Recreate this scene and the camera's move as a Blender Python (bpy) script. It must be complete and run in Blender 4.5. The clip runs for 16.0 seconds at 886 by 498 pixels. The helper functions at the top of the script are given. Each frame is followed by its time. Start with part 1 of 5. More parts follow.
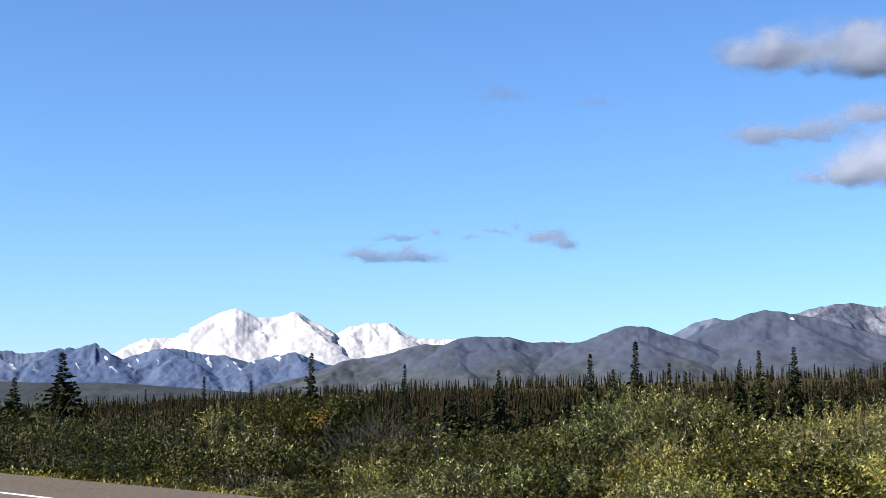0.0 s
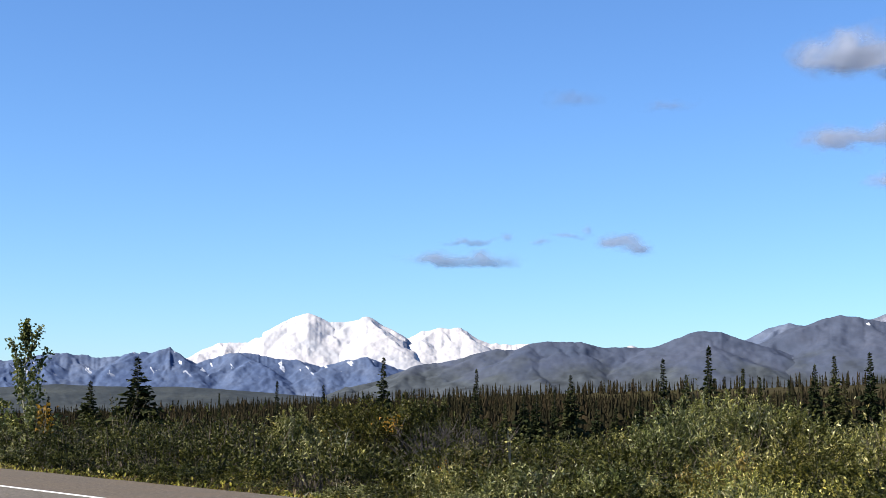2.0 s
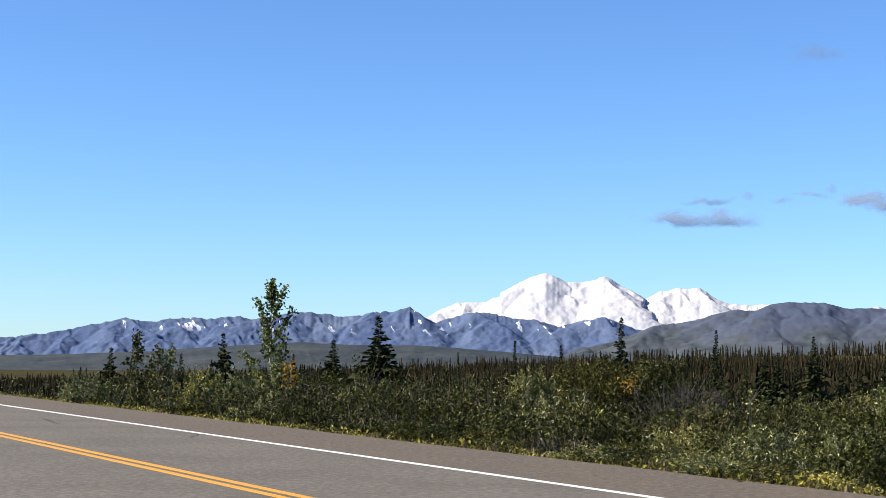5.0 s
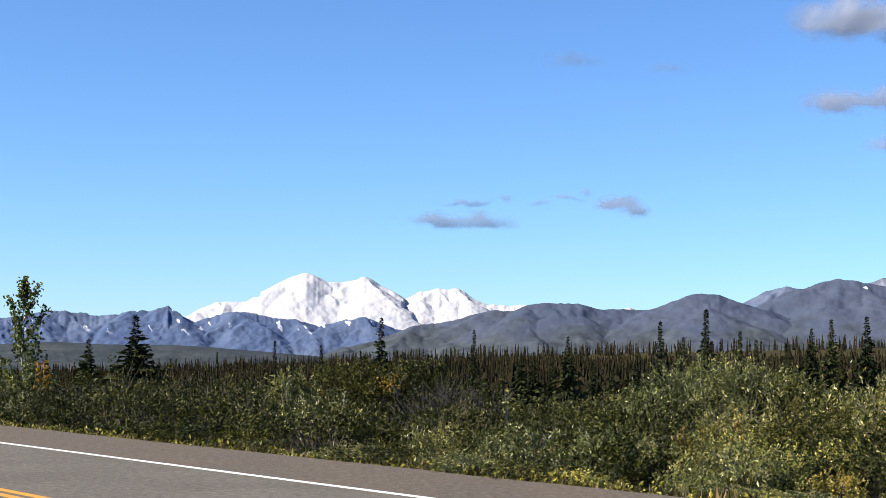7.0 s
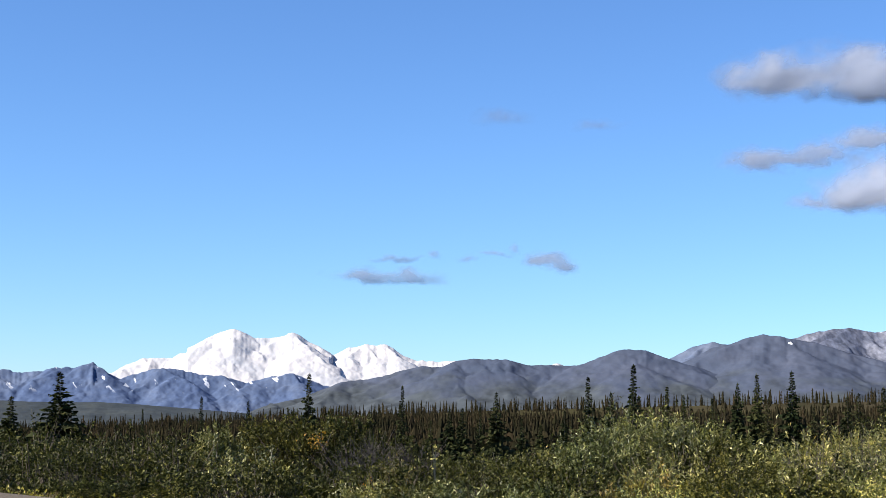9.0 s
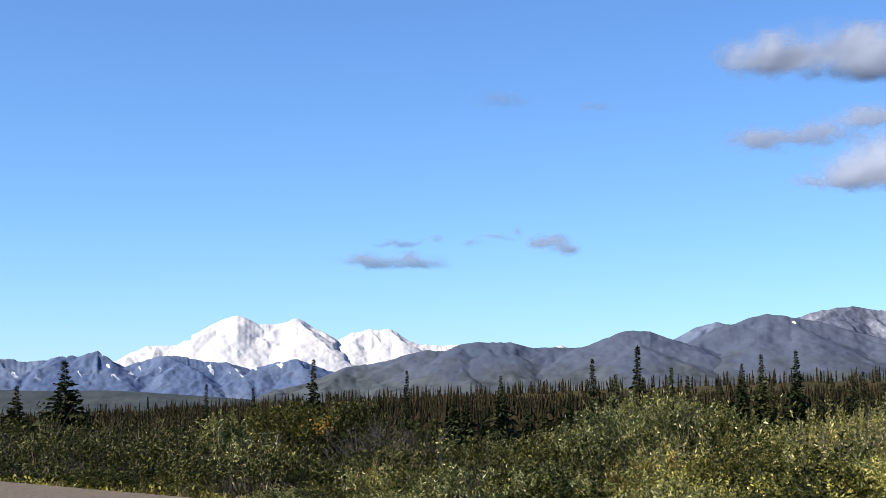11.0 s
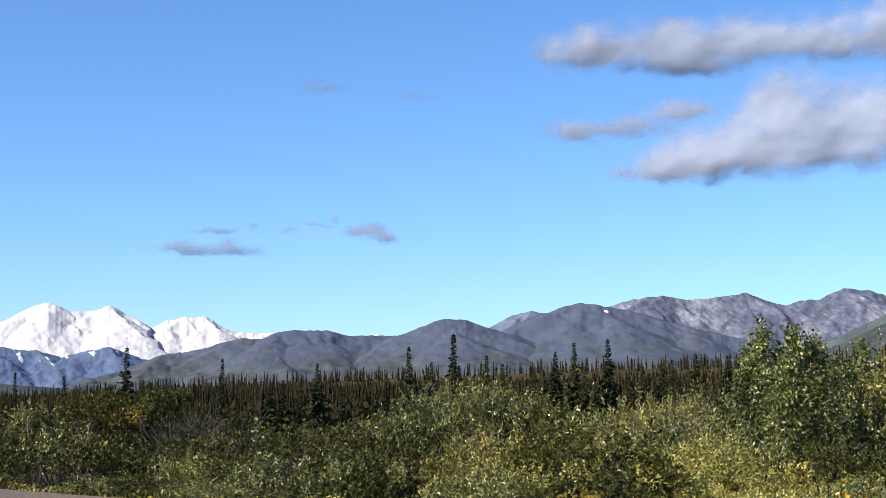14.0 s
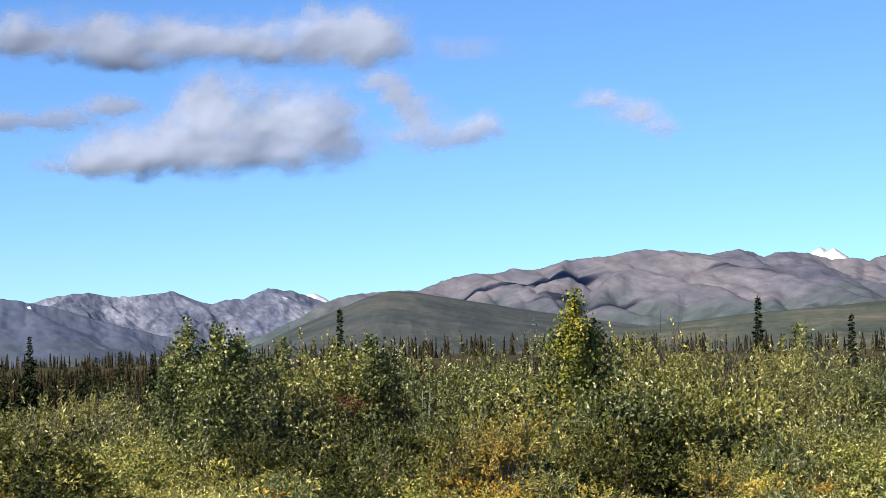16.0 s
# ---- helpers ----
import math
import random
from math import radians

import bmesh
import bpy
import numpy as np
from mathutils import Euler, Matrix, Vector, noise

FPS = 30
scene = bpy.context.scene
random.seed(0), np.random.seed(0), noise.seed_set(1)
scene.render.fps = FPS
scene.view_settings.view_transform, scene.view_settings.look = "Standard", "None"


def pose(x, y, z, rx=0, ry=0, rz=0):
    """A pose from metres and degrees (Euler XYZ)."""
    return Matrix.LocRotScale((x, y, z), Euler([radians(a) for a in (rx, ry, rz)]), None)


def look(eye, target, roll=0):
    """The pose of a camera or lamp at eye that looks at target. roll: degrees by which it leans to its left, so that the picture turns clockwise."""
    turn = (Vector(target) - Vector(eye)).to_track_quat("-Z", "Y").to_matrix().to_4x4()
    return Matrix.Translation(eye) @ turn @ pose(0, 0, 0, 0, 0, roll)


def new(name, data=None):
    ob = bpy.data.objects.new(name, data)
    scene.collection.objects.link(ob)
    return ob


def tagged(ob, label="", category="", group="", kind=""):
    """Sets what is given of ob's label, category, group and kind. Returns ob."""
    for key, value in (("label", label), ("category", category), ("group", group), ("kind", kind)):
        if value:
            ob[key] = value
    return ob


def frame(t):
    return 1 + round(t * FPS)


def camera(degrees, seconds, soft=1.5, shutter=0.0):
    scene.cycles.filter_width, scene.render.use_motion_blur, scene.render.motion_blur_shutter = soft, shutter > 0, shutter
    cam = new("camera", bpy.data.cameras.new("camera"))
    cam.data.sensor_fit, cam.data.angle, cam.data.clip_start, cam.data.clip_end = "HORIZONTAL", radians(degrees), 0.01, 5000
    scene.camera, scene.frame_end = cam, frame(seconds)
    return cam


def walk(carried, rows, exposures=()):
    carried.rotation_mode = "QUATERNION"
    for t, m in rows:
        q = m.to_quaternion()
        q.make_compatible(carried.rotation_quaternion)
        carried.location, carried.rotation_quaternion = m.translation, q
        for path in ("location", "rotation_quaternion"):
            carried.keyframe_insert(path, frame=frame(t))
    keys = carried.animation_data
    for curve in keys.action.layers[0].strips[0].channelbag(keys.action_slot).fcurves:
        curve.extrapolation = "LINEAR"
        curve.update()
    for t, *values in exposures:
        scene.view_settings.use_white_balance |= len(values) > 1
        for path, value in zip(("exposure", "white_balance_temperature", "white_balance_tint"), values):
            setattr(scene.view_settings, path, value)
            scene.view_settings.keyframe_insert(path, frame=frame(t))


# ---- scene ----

# ---- camera ----
EYE = Vector((0.0, 0.0, 1.45))
cam = camera(31.26, 16.0, soft=0.8)

# seconds, heading, tilt and lean in degrees; heading 0 is the y axis, clockwise positive
TURNS = [
    (0.0, 7.486, 5.386, 0.183),
    (0.5, 7.563, 5.872, 0.284),
    (1.0, 7.208, 5.990, 0.291),
    (1.5, 6.392, 5.859, 0.356),
    (2.0, 4.882, 5.551, 0.371),
    (2.5, 2.908, 5.214, 0.425),
    (3.0, 0.593, 4.879, 0.499),
    (3.5, -1.589, 4.600, 0.635),
    (3.7, -2.580, 4.505, 0.590),
    (4.0, -3.711, 4.373, 0.639),
    (4.3, -4.269, 4.250, 0.694),
    (4.6, -4.318, 4.138, 0.756),
    (4.9, -3.922, 4.042, 0.822),
    (5.2, -3.148, 3.965, 0.892),
    (5.5, -2.060, 3.910, 0.965),
    (5.8, -0.723, 3.881, 1.039),
    (6.0, 0.228, 3.880, 1.105),
    (6.5, 2.940, 3.965, 0.984),
    (7.0, 4.952, 4.128, 0.802),
    (7.5, 5.942, 4.470, 0.722),
    (8.0, 6.485, 4.949, 0.704),
    (8.5, 7.012, 5.613, 0.689),
    (8.7, 7.251, 5.885, 0.662),
    (9.1, 7.589, 6.243, 0.583),
    (9.5, 7.749, 6.331, 0.444),
    (9.9, 7.771, 6.226, 0.272),
    (10.3, 7.693, 6.009, 0.093),
    (10.7, 7.555, 5.759, -0.065),
    (11.0, 7.435, 5.597, -0.154),
    (11.5, 7.223, 5.365, -0.274),
    (12.0, 7.049, 5.304, -0.321),
    (12.5, 7.061, 5.333, -0.354),
    (13.0, 7.788, 5.331, -0.408),
    (13.2, 8.580, 5.310, -0.418),
    (13.5, 9.924, 5.279, -0.432),
    (13.7, 11.250, 5.223, -0.380),
    (14.0, 14.053, 5.140, -0.302),
    (14.2, 15.690, 5.112, -0.288),
    (14.3, 16.740, 5.097, -0.282),
    (14.5, 19.268, 5.069, -0.268),
    (15.0, 24.880, 5.005, -0.328),
    (15.2, 27.060, 4.990, -0.380),
    (15.5, 29.836, 4.968, -0.457),
    (16.0, 34.610, 4.915, -0.566),
]


def heading(az, el=0.0):
    """The unit vector at an azimuth and elevation in degrees."""
    a, e = radians(az), radians(el)
    return Vector((math.sin(a) * math.cos(e), math.cos(a) * math.cos(e), math.sin(e)))


walk(cam, [(t, look(EYE, EYE + heading(az, el) * 100, lean)) for t, az, el, lean in TURNS])

# ---- light ----
SUN_AZ, SUN_EL = -103.0, 36.0
world = bpy.data.worlds.new("world")
scene.world = world
world.use_nodes = True
wn, wl = world.node_tree.nodes, world.node_tree.links
sky = wn.new("ShaderNodeTexSky")
sky.sky_type = "NISHITA"
sky.sun_disc = False
sky.sun_elevation = radians(SUN_EL)
sky.sun_rotation = radians(SUN_AZ)
sky.altitude = 700
sky.air_density, sky.dust_density, sky.ozone_density = 1.0, 0.1, 3.0
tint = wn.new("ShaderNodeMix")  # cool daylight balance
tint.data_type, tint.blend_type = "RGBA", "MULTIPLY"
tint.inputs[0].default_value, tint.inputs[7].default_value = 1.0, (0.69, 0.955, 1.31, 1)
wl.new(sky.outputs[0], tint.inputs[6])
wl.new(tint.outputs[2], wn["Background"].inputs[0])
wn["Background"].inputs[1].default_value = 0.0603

sun = new("sun", bpy.data.lights.new("sun", "SUN"))
sun.data.energy, sun.data.angle, sun.data.color = 5.0, radians(0.6), (1.0, 0.93, 0.82)
sun.matrix_world = look(heading(SUN_AZ, SUN_EL) * 50, (0, 0, 0))
scene.view_settings.exposure = 1.2


# ---- materials ----
class Mat:
    """A node material under construction: node() adds a node, link() joins sockets."""

    def __init__(self, name, rough=0.8, spec=0.3):
        self.m = bpy.data.materials.new(name)
        self.m.use_nodes = True
        self.t = self.m.node_tree
        self.bsdf = self.t.nodes["Principled BSDF"]
        self.out = self.t.nodes["Material Output"]
        self.bsdf.inputs["Roughness"].default_value = rough
        self.bsdf.inputs["Specular IOR Level"].default_value = spec

    def node(self, kind, **values):
        n = self.t.nodes.new(kind)
        for key, value in values.items():
            n.inputs[key.replace("_", " ")].default_value = value
        return n

    def link(self, a, b):
        self.t.links.new(a, b)

    def coords(self):
        return self.node("ShaderNodeNewGeometry").outputs["Position"]

    def noise(self, scale, detail=4.0, where=None, rough=0.55):
        n = self.node("ShaderNodeTexNoise", Scale=scale, Detail=detail, Roughness=rough)
        self.link(where or self.coords(), n.inputs["Vector"])
        return n.outputs["Fac"]

    def ramp(self, fac, *stops):
        r = self.node("ShaderNodeValToRGB")
        e = r.color_ramp.elements
        while len(e) < len(stops):
            e.new(0.5)
        for k, (at, col) in zip(e, stops):
            k.position = at
            k.color = (*col, 1) if len(col) == 3 else col
        self.link(fac, r.inputs["Fac"])
        return r.outputs["Color"]

    def mix(self, fac, a, b, how="MIX"):
        n = self.t.nodes.new("ShaderNodeMix")
        n.data_type, n.blend_type = "RGBA", how
        for value, slot in ((fac, 0), (a, 6), (b, 7)):
            if isinstance(value, (int, float)):
                n.inputs[slot].default_value = value
            elif isinstance(value, tuple):
                n.inputs[slot].default_value = (*value, 1)
            else:
                self.link(value, n.inputs[slot])
        return n.outputs[2]

    def maths(self, op, a, b=0.0):
        n = self.t.nodes.new("ShaderNodeMath")
        n.operation = op
        for value, slot in ((a, 0), (b, 1)):
            if isinstance(value, (int, float)):
                n.inputs[slot].default_value = value
            else:
                self.link(value, n.inputs[slot])
        return n.outputs[0]

    def colour(self, value):
        if isinstance(value, tuple):
            self.bsdf.inputs["Base Color"].default_value = (*value, 1)
        else:
            self.link(value, self.bsdf.inputs["Base Color"])
        return self

    def bump(self, height, strength=0.3, distance=0.02):
        b = self.node("ShaderNodeBump", Strength=strength, Distance=distance)
        self.link(height, b.inputs["Height"])
        self.link(b.outputs[0], self.bsdf.inputs["Normal"])
        return self


def scaled(mat, sx, sy, sz):
    mp = mat.node("ShaderNodeMapping", Scale=(sx, sy, sz))
    mat.link(mat.coords(), mp.inputs["Vector"])
    return mp.outputs[0]


def leaf_material(name, stops, autumn, patch_scale, patch_from, patch_to, glow=0.3, rough=0.5, gloss=0.2, tone_scale=0.75, sprig_scale=6.0):
    """Leaves: a colour for each leaf, autumn colours in patches, light passing through."""
    k = Mat(name, rough, gloss)
    geo = k.node("ShaderNodeNewGeometry")
    col = k.ramp(geo.outputs["Random Per Island"], *stops)
    patch = k.noise(patch_scale, 3.0)
    mask = k.ramp(patch, (patch_from, (0, 0, 0)), (patch_to, (1, 1, 1)))
    turned = k.ramp(k.maths("FRACT", k.maths("MULTIPLY", geo.outputs["Random Per Island"], 7.3)), *autumn)
    col = k.mix(mask, col, turned)
    who = k.node("ShaderNodeObjectInfo").outputs["Random"]
    col = k.mix(1.0, col, k.ramp(who, (0.0, (0.56, 0.62, 0.52)), (0.5, (0.95, 0.92, 0.80)), (1.0, (1.34, 1.20, 0.92))), "MULTIPLY")
    # random clump and sprig tones, also imitating lit clumps and shaded gaps
    col = k.mix(1.0, col, k.ramp(k.noise(tone_scale, 2.0), (0.36, (0.58, 0.62, 0.62)), (0.5, (1.0, 1.0, 1.0)), (0.64, (1.36, 1.3, 1.16))), "MULTIPLY")
    col = k.mix(1.0, col, k.ramp(k.noise(sprig_scale, 2.0), (0.36, (0.78, 0.82, 0.80)), (0.5, (1.0, 1.0, 1.0)), (0.64, (1.22, 1.18, 1.15))), "MULTIPLY")
    k.colour(col)
    tr = k.node("ShaderNodeBsdfTranslucent")
    k.link(col, tr.inputs["Color"])
    ms = k.node("ShaderNodeMixShader", Fac=glow)
    k.link(k.bsdf.outputs[0], ms.inputs[1])
    k.link(tr.outputs[0], ms.inputs[2])
    k.link(ms.outputs[0], k.out.inputs["Surface"])
    return k.m


YELLOW = ((0.0, (0.118, 0.118, 0.018)), (0.45, (0.247, 0.176, 0.018)), (0.8, (0.294, 0.159, 0.018)), (1.0, (0.200, 0.065, 0.018)))
OLIVE = ((0.0, (0.059, 0.071, 0.015)), (0.5, (0.118, 0.118, 0.024)), (1.0, (0.200, 0.153, 0.024)))
# palest willow and birch stops paint sunlit glints, the darkest birch stop shade
M_WILLOW = leaf_material("willow_leaf", ((0.0, (0.052, 0.060, 0.017)), (0.35, (0.097, 0.106, 0.031)), (0.75, (0.162, 0.166, 0.056)), (0.92, (0.29, 0.29, 0.14)), (1.0, (0.56, 0.55, 0.38))), OLIVE, 0.22, 0.54, 0.74, glow=0.12, rough=0.45, gloss=0.3)
M_BIRCH = leaf_material("dwarf_birch_leaf", ((0.0, (0.070, 0.080, 0.020)), (0.4, (0.172, 0.180, 0.044)), (0.8, (0.29, 0.275, 0.078)), (1.0, (0.55, 0.50, 0.22))), YELLOW, 0.35, 0.54, 0.72, glow=0.14, rough=0.48, gloss=0.24)
M_ALDER = leaf_material("alder_leaf", ((0.0, (0.019, 0.023, 0.005)), (0.55, (0.040, 0.044, 0.010)), (0.9, (0.082, 0.082, 0.022)), (1.0, (0.19, 0.185, 0.08))), OLIVE, 0.3, 0.64, 0.85, glow=0.2, gloss=0.12)
M_POPLAR = leaf_material("poplar_leaf", ((0.0, (0.042, 0.056, 0.014)), (0.5, (0.088, 0.108, 0.033)), (0.85, (0.165, 0.18, 0.075)), (1.0, (0.38, 0.39, 0.24))), OLIVE, 0.4, 0.66, 0.8)
M_POPLAR_Y = leaf_material("poplar_leaf_turning", ((0.0, (0.082, 0.100, 0.018)), (0.5, (0.176, 0.176, 0.029)), (1.0, (0.282, 0.259, 0.071))), YELLOW, 0.4, 0.66, 0.9)
M_ORANGE = leaf_material("turned_leaf", ((0.0, (0.265, 0.129, 0.012)), (0.6, (0.353, 0.200, 0.018)), (1.0, (0.412, 0.265, 0.047))), YELLOW, 0.4, 0.7, 0.9)
M_BRONZE = leaf_material("bronze_leaf", ((0.0, (0.090, 0.076, 0.020)), (0.45, (0.165, 0.130, 0.032)), (0.8, (0.24, 0.165, 0.045)), (1.0, (0.36, 0.27, 0.10))), OLIVE, 1.1, 0.46, 0.6, glow=0.14, rough=0.48, gloss=0.24)
M_RED = leaf_material("red_leaf", ((0.0, (0.118, 0.029, 0.018)), (0.6, (0.165, 0.047, 0.024)), (1.0, (0.176, 0.082, 0.029))), YELLOW, 0.4, 0.7, 0.9)
M_BUSH = leaf_material("bush_leaf", ((0.0, (0.050, 0.058, 0.015)), (0.6, (0.112, 0.122, 0.032)), (0.90, (0.21, 0.215, 0.08)), (1.0, (0.48, 0.48, 0.30))), OLIVE, 0.3, 0.6, 0.8, glow=0.14, rough=0.42, gloss=0.35)
M_GRASS = leaf_material("grass_blade", ((0.0, (0.034, 0.036, 0.012)), (0.5, (0.066, 0.058, 0.022)), (1.0, (0.145, 0.108, 0.052))), YELLOW, 0.6, 0.6, 0.8)
M_SPRUCE = leaf_material("spruce_needle", ((0.0, (0.013, 0.018, 0.009)), (0.6, (0.024, 0.031, 0.015)), (1.0, (0.044, 0.050, 0.026))), ((0.0, (0.029, 0.032, 0.018)), (1.0, (0.050, 0.047, 0.026))), 0.05, 0.5, 0.7, glow=0.08, rough=0.8, gloss=0.03)
M_FAR_SPRUCE = leaf_material("far_spruce_needle", ((0.0, (0.010, 0.011, 0.008)), (0.6, (0.0135, 0.0135, 0.010)), (1.0, (0.020, 0.019, 0.014))), ((0.0, (0.014, 0.013, 0.010)), (1.0, (0.024, 0.020, 0.016))), 0.06, 0.46, 0.6, glow=0.05, rough=0.9, gloss=0.0, tone_scale=0.25)


def bark_material(name, dark, light):
    k = Mat(name, 0.85, 0.2)
    k.colour(k.ramp(k.noise(22.0, 5.0, scaled(k, 1, 1, 0.35)), (0.3, dark), (0.7, light)))
    return k.bump(k.noise(40.0, 4.0), 0.4, 0.01).m


M_TWIG = bark_material("twig_bark", (0.041, 0.032, 0.026), (0.106, 0.088, 0.071))
M_DEAD = bark_material("bare_twig", (0.040, 0.034, 0.031), (0.092, 0.078, 0.072))
M_TRUNK = bark_material("spruce_bark", (0.029, 0.024, 0.021), (0.088, 0.071, 0.059))
M_PALE = bark_material("poplar_bark", (0.153, 0.147, 0.106), (0.294, 0.282, 0.224))


def asphalt():
    k = Mat("asphalt", 0.9, 0.25)
    grain = k.ramp(k.noise(11.0, 8.0, None, 0.8), (0.36, (0.066, 0.056, 0.043)), (0.5, (0.104, 0.089, 0.069)), (0.66, (0.20, 0.172, 0.135)))
    lanes = k.noise(0.5, 3.0)
    col = k.mix(k.ramp(lanes, (0.35, (0, 0, 0)), (0.7, (1, 1, 1))), grain, k.mix(1.0, grain, (0.80, 0.79, 0.78), "MULTIPLY"))
    k.colour(col)
    return k.bump(k.noise(70.0, 3.0), 0.35, 0.008).m


def shoulder_mat():
    k = Mat("shoulder_asphalt", 0.92, 0.2)
    grain = k.ramp(k.noise(11.0, 8.0, None, 0.8), (0.36, (0.052, 0.041, 0.030)), (0.5, (0.086, 0.069, 0.050)), (0.64, (0.150, 0.122, 0.092)))
    dust = k.ramp(k.noise(0.8, 4.0), (0.4, (0, 0, 0)), (0.75, (1, 1, 1)))
    k.colour(k.mix(dust, grain, k.mix(1.0, grain, (1.15, 1.08, 0.98), "MULTIPLY")))
    return k.bump(k.noise(60.0, 3.0), 0.3, 0.008).m


def paint(name, col):
    k = Mat(name, 0.7, 0.3)
    worn = k.ramp(k.noise(18.0, 5.0), (0.33, (0, 0, 0)), (0.45, (1, 1, 1)))
    k.colour(k.mix(worn, tuple(c * 0.6 + 0.05 for c in col), col))
    return k.m


M_ASPHALT, M_SHOULDER = asphalt(), shoulder_mat()
M_WHITE, M_YELLOW = paint("white_road_paint", (0.62, 0.61, 0.59)), paint("yellow_road_paint", (0.50, 0.235, 0.02))


def ground_mat():
    k = Mat("tundra_ground", 0.95, 0.0)
    near = k.ramp(k.noise(3.0, 6.0), (0.3, (0.026, 0.022, 0.013)), (0.5, (0.044, 0.041, 0.018)), (0.75, (0.071, 0.059, 0.029)))
    far = k.ramp(k.noise(0.03, 6.0), (0.35, (0.026, 0.025, 0.014)), (0.55, (0.046, 0.038, 0.024)), (0.75, (0.066, 0.054, 0.032)))
    big = k.ramp(k.noise(0.006, 3.0), (0.4, (0.15, 0.15, 0.15)), (0.6, (0.9, 0.9, 0.9)))
    k.colour(k.mix(big, near, far))
    return k.bump(k.noise(9.0, 6.0), 0.6, 0.06).m


M_GROUND = ground_mat()


def rock_mat(name, dark, mid, light, scale, snow=None, green=None, crisp=0.5, grain=(1.6, 0.5, 0.6), relief=2.5, spot=None):
    """Bare mountain rock with gullies, any haze tint mixed into its colours; snow: (from, to) of a patch pattern;
    green: low growth on the lower slopes.
    """
    k = Mat(name, 0.95, 0.05)
    col = k.ramp(k.noise(scale, 9.0, scaled(k, 1, 0.5, grain[2] * 1.6), 0.62), (0.32, dark), (0.5, mid), (0.7, light))
    fine = k.ramp(k.noise(scale * 6, 9.0, scaled(k, *grain), 0.65), (0.34, (1 - 0.3 * crisp,) * 3), (0.5, (1.0, 1.0, 1.0)), (0.66, (1 + 0.34 * crisp,) * 3))
    col = k.mix(1.0, col, fine, "MULTIPLY")
    geo = k.node("ShaderNodeNewGeometry")
    sep = k.node("ShaderNodeSeparateXYZ")
    k.link(geo.outputs["Position"], sep.inputs[0])
    if green:
        tone, low, high = green
        wob = k.maths("ADD", sep.outputs["Z"], k.maths("MULTIPLY", k.maths("SUBTRACT", k.noise(scale * 1.7, 7.0), 0.5), (high - low) * 1.5))
        m = k.ramp(k.maths("DIVIDE", k.maths("SUBTRACT", wob, low), high - low), (0.35, (1, 1, 1)), (0.8, (0, 0, 0)))
        col = k.mix(m, col, k.mix(1.0, k.ramp(k.noise(scale * 4, 6.0), (0.3, (0.6, 0.6, 0.6)), (0.7, (1.3, 1.3, 1.3))), tone, "MULTIPLY"))
    if snow:
        low, high, a, b = snow
        tilt = k.node("ShaderNodeMapping", Rotation=(0.0, 0.7, 0.0))
        k.link(k.coords(), tilt.inputs["Vector"])
        long = k.node("ShaderNodeMapping", Scale=(2.4, 0.4, 0.75))  # patches lie along slanting gullies
        k.link(tilt.outputs[0], long.inputs["Vector"])
        pat = k.noise(scale * 3.0, 5.0, long.outputs[0])
        lift = k.ramp(k.maths("DIVIDE", k.maths("SUBTRACT", sep.outputs["Z"], low), high - low), (0.0, (0, 0, 0)), (0.5, (1, 1, 1)))
        m = k.maths("MULTIPLY", k.ramp(pat, (a, (0, 0, 0)), (b, (1, 1, 1))), lift)
        col = k.mix(m, col, (0.55, 0.57, 0.62))
    if spot:
        x, z, wide = spot  # one lasting snow patch
        off = k.maths("ADD", k.maths("POWER", k.maths("SUBTRACT", sep.outputs["X"], x), 2.0), k.maths("POWER", k.maths("MULTIPLY", k.maths("SUBTRACT", sep.outputs["Z"], z), 1.2), 2.0))
        off = k.maths("ADD", k.maths("DIVIDE", k.maths("SQRT", off), wide), k.maths("MULTIPLY", k.maths("SUBTRACT", k.noise(0.09, 4.0), 0.5), 2.6))
        col = k.mix(k.ramp(off, (0.75, (1, 1, 1)), (0.9, (0, 0, 0))), col, (0.55, 0.57, 0.60))
    k.colour(col)
    return k.bump(k.noise(scale * 4, 10.0, scaled(k, 1.2, 0.6, grain[2] * 1.6), 0.6), 0.3, relief).m


def snow_mat():
    k = Mat("snow", 0.8, 0.1)
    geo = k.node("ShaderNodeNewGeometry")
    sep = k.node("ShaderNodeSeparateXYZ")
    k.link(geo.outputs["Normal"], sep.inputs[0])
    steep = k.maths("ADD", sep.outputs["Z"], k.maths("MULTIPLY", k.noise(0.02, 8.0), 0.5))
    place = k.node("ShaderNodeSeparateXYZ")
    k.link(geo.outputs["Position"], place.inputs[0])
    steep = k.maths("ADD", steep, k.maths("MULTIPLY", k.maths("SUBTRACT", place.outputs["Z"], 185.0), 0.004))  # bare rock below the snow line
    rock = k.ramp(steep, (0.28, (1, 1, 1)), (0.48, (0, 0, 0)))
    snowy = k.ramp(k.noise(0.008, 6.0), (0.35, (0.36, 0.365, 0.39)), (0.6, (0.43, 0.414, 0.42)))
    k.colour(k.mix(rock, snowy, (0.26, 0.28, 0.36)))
    return k.bump(k.noise(0.02, 9.0, None, 0.6), 0.14, 8.0).m


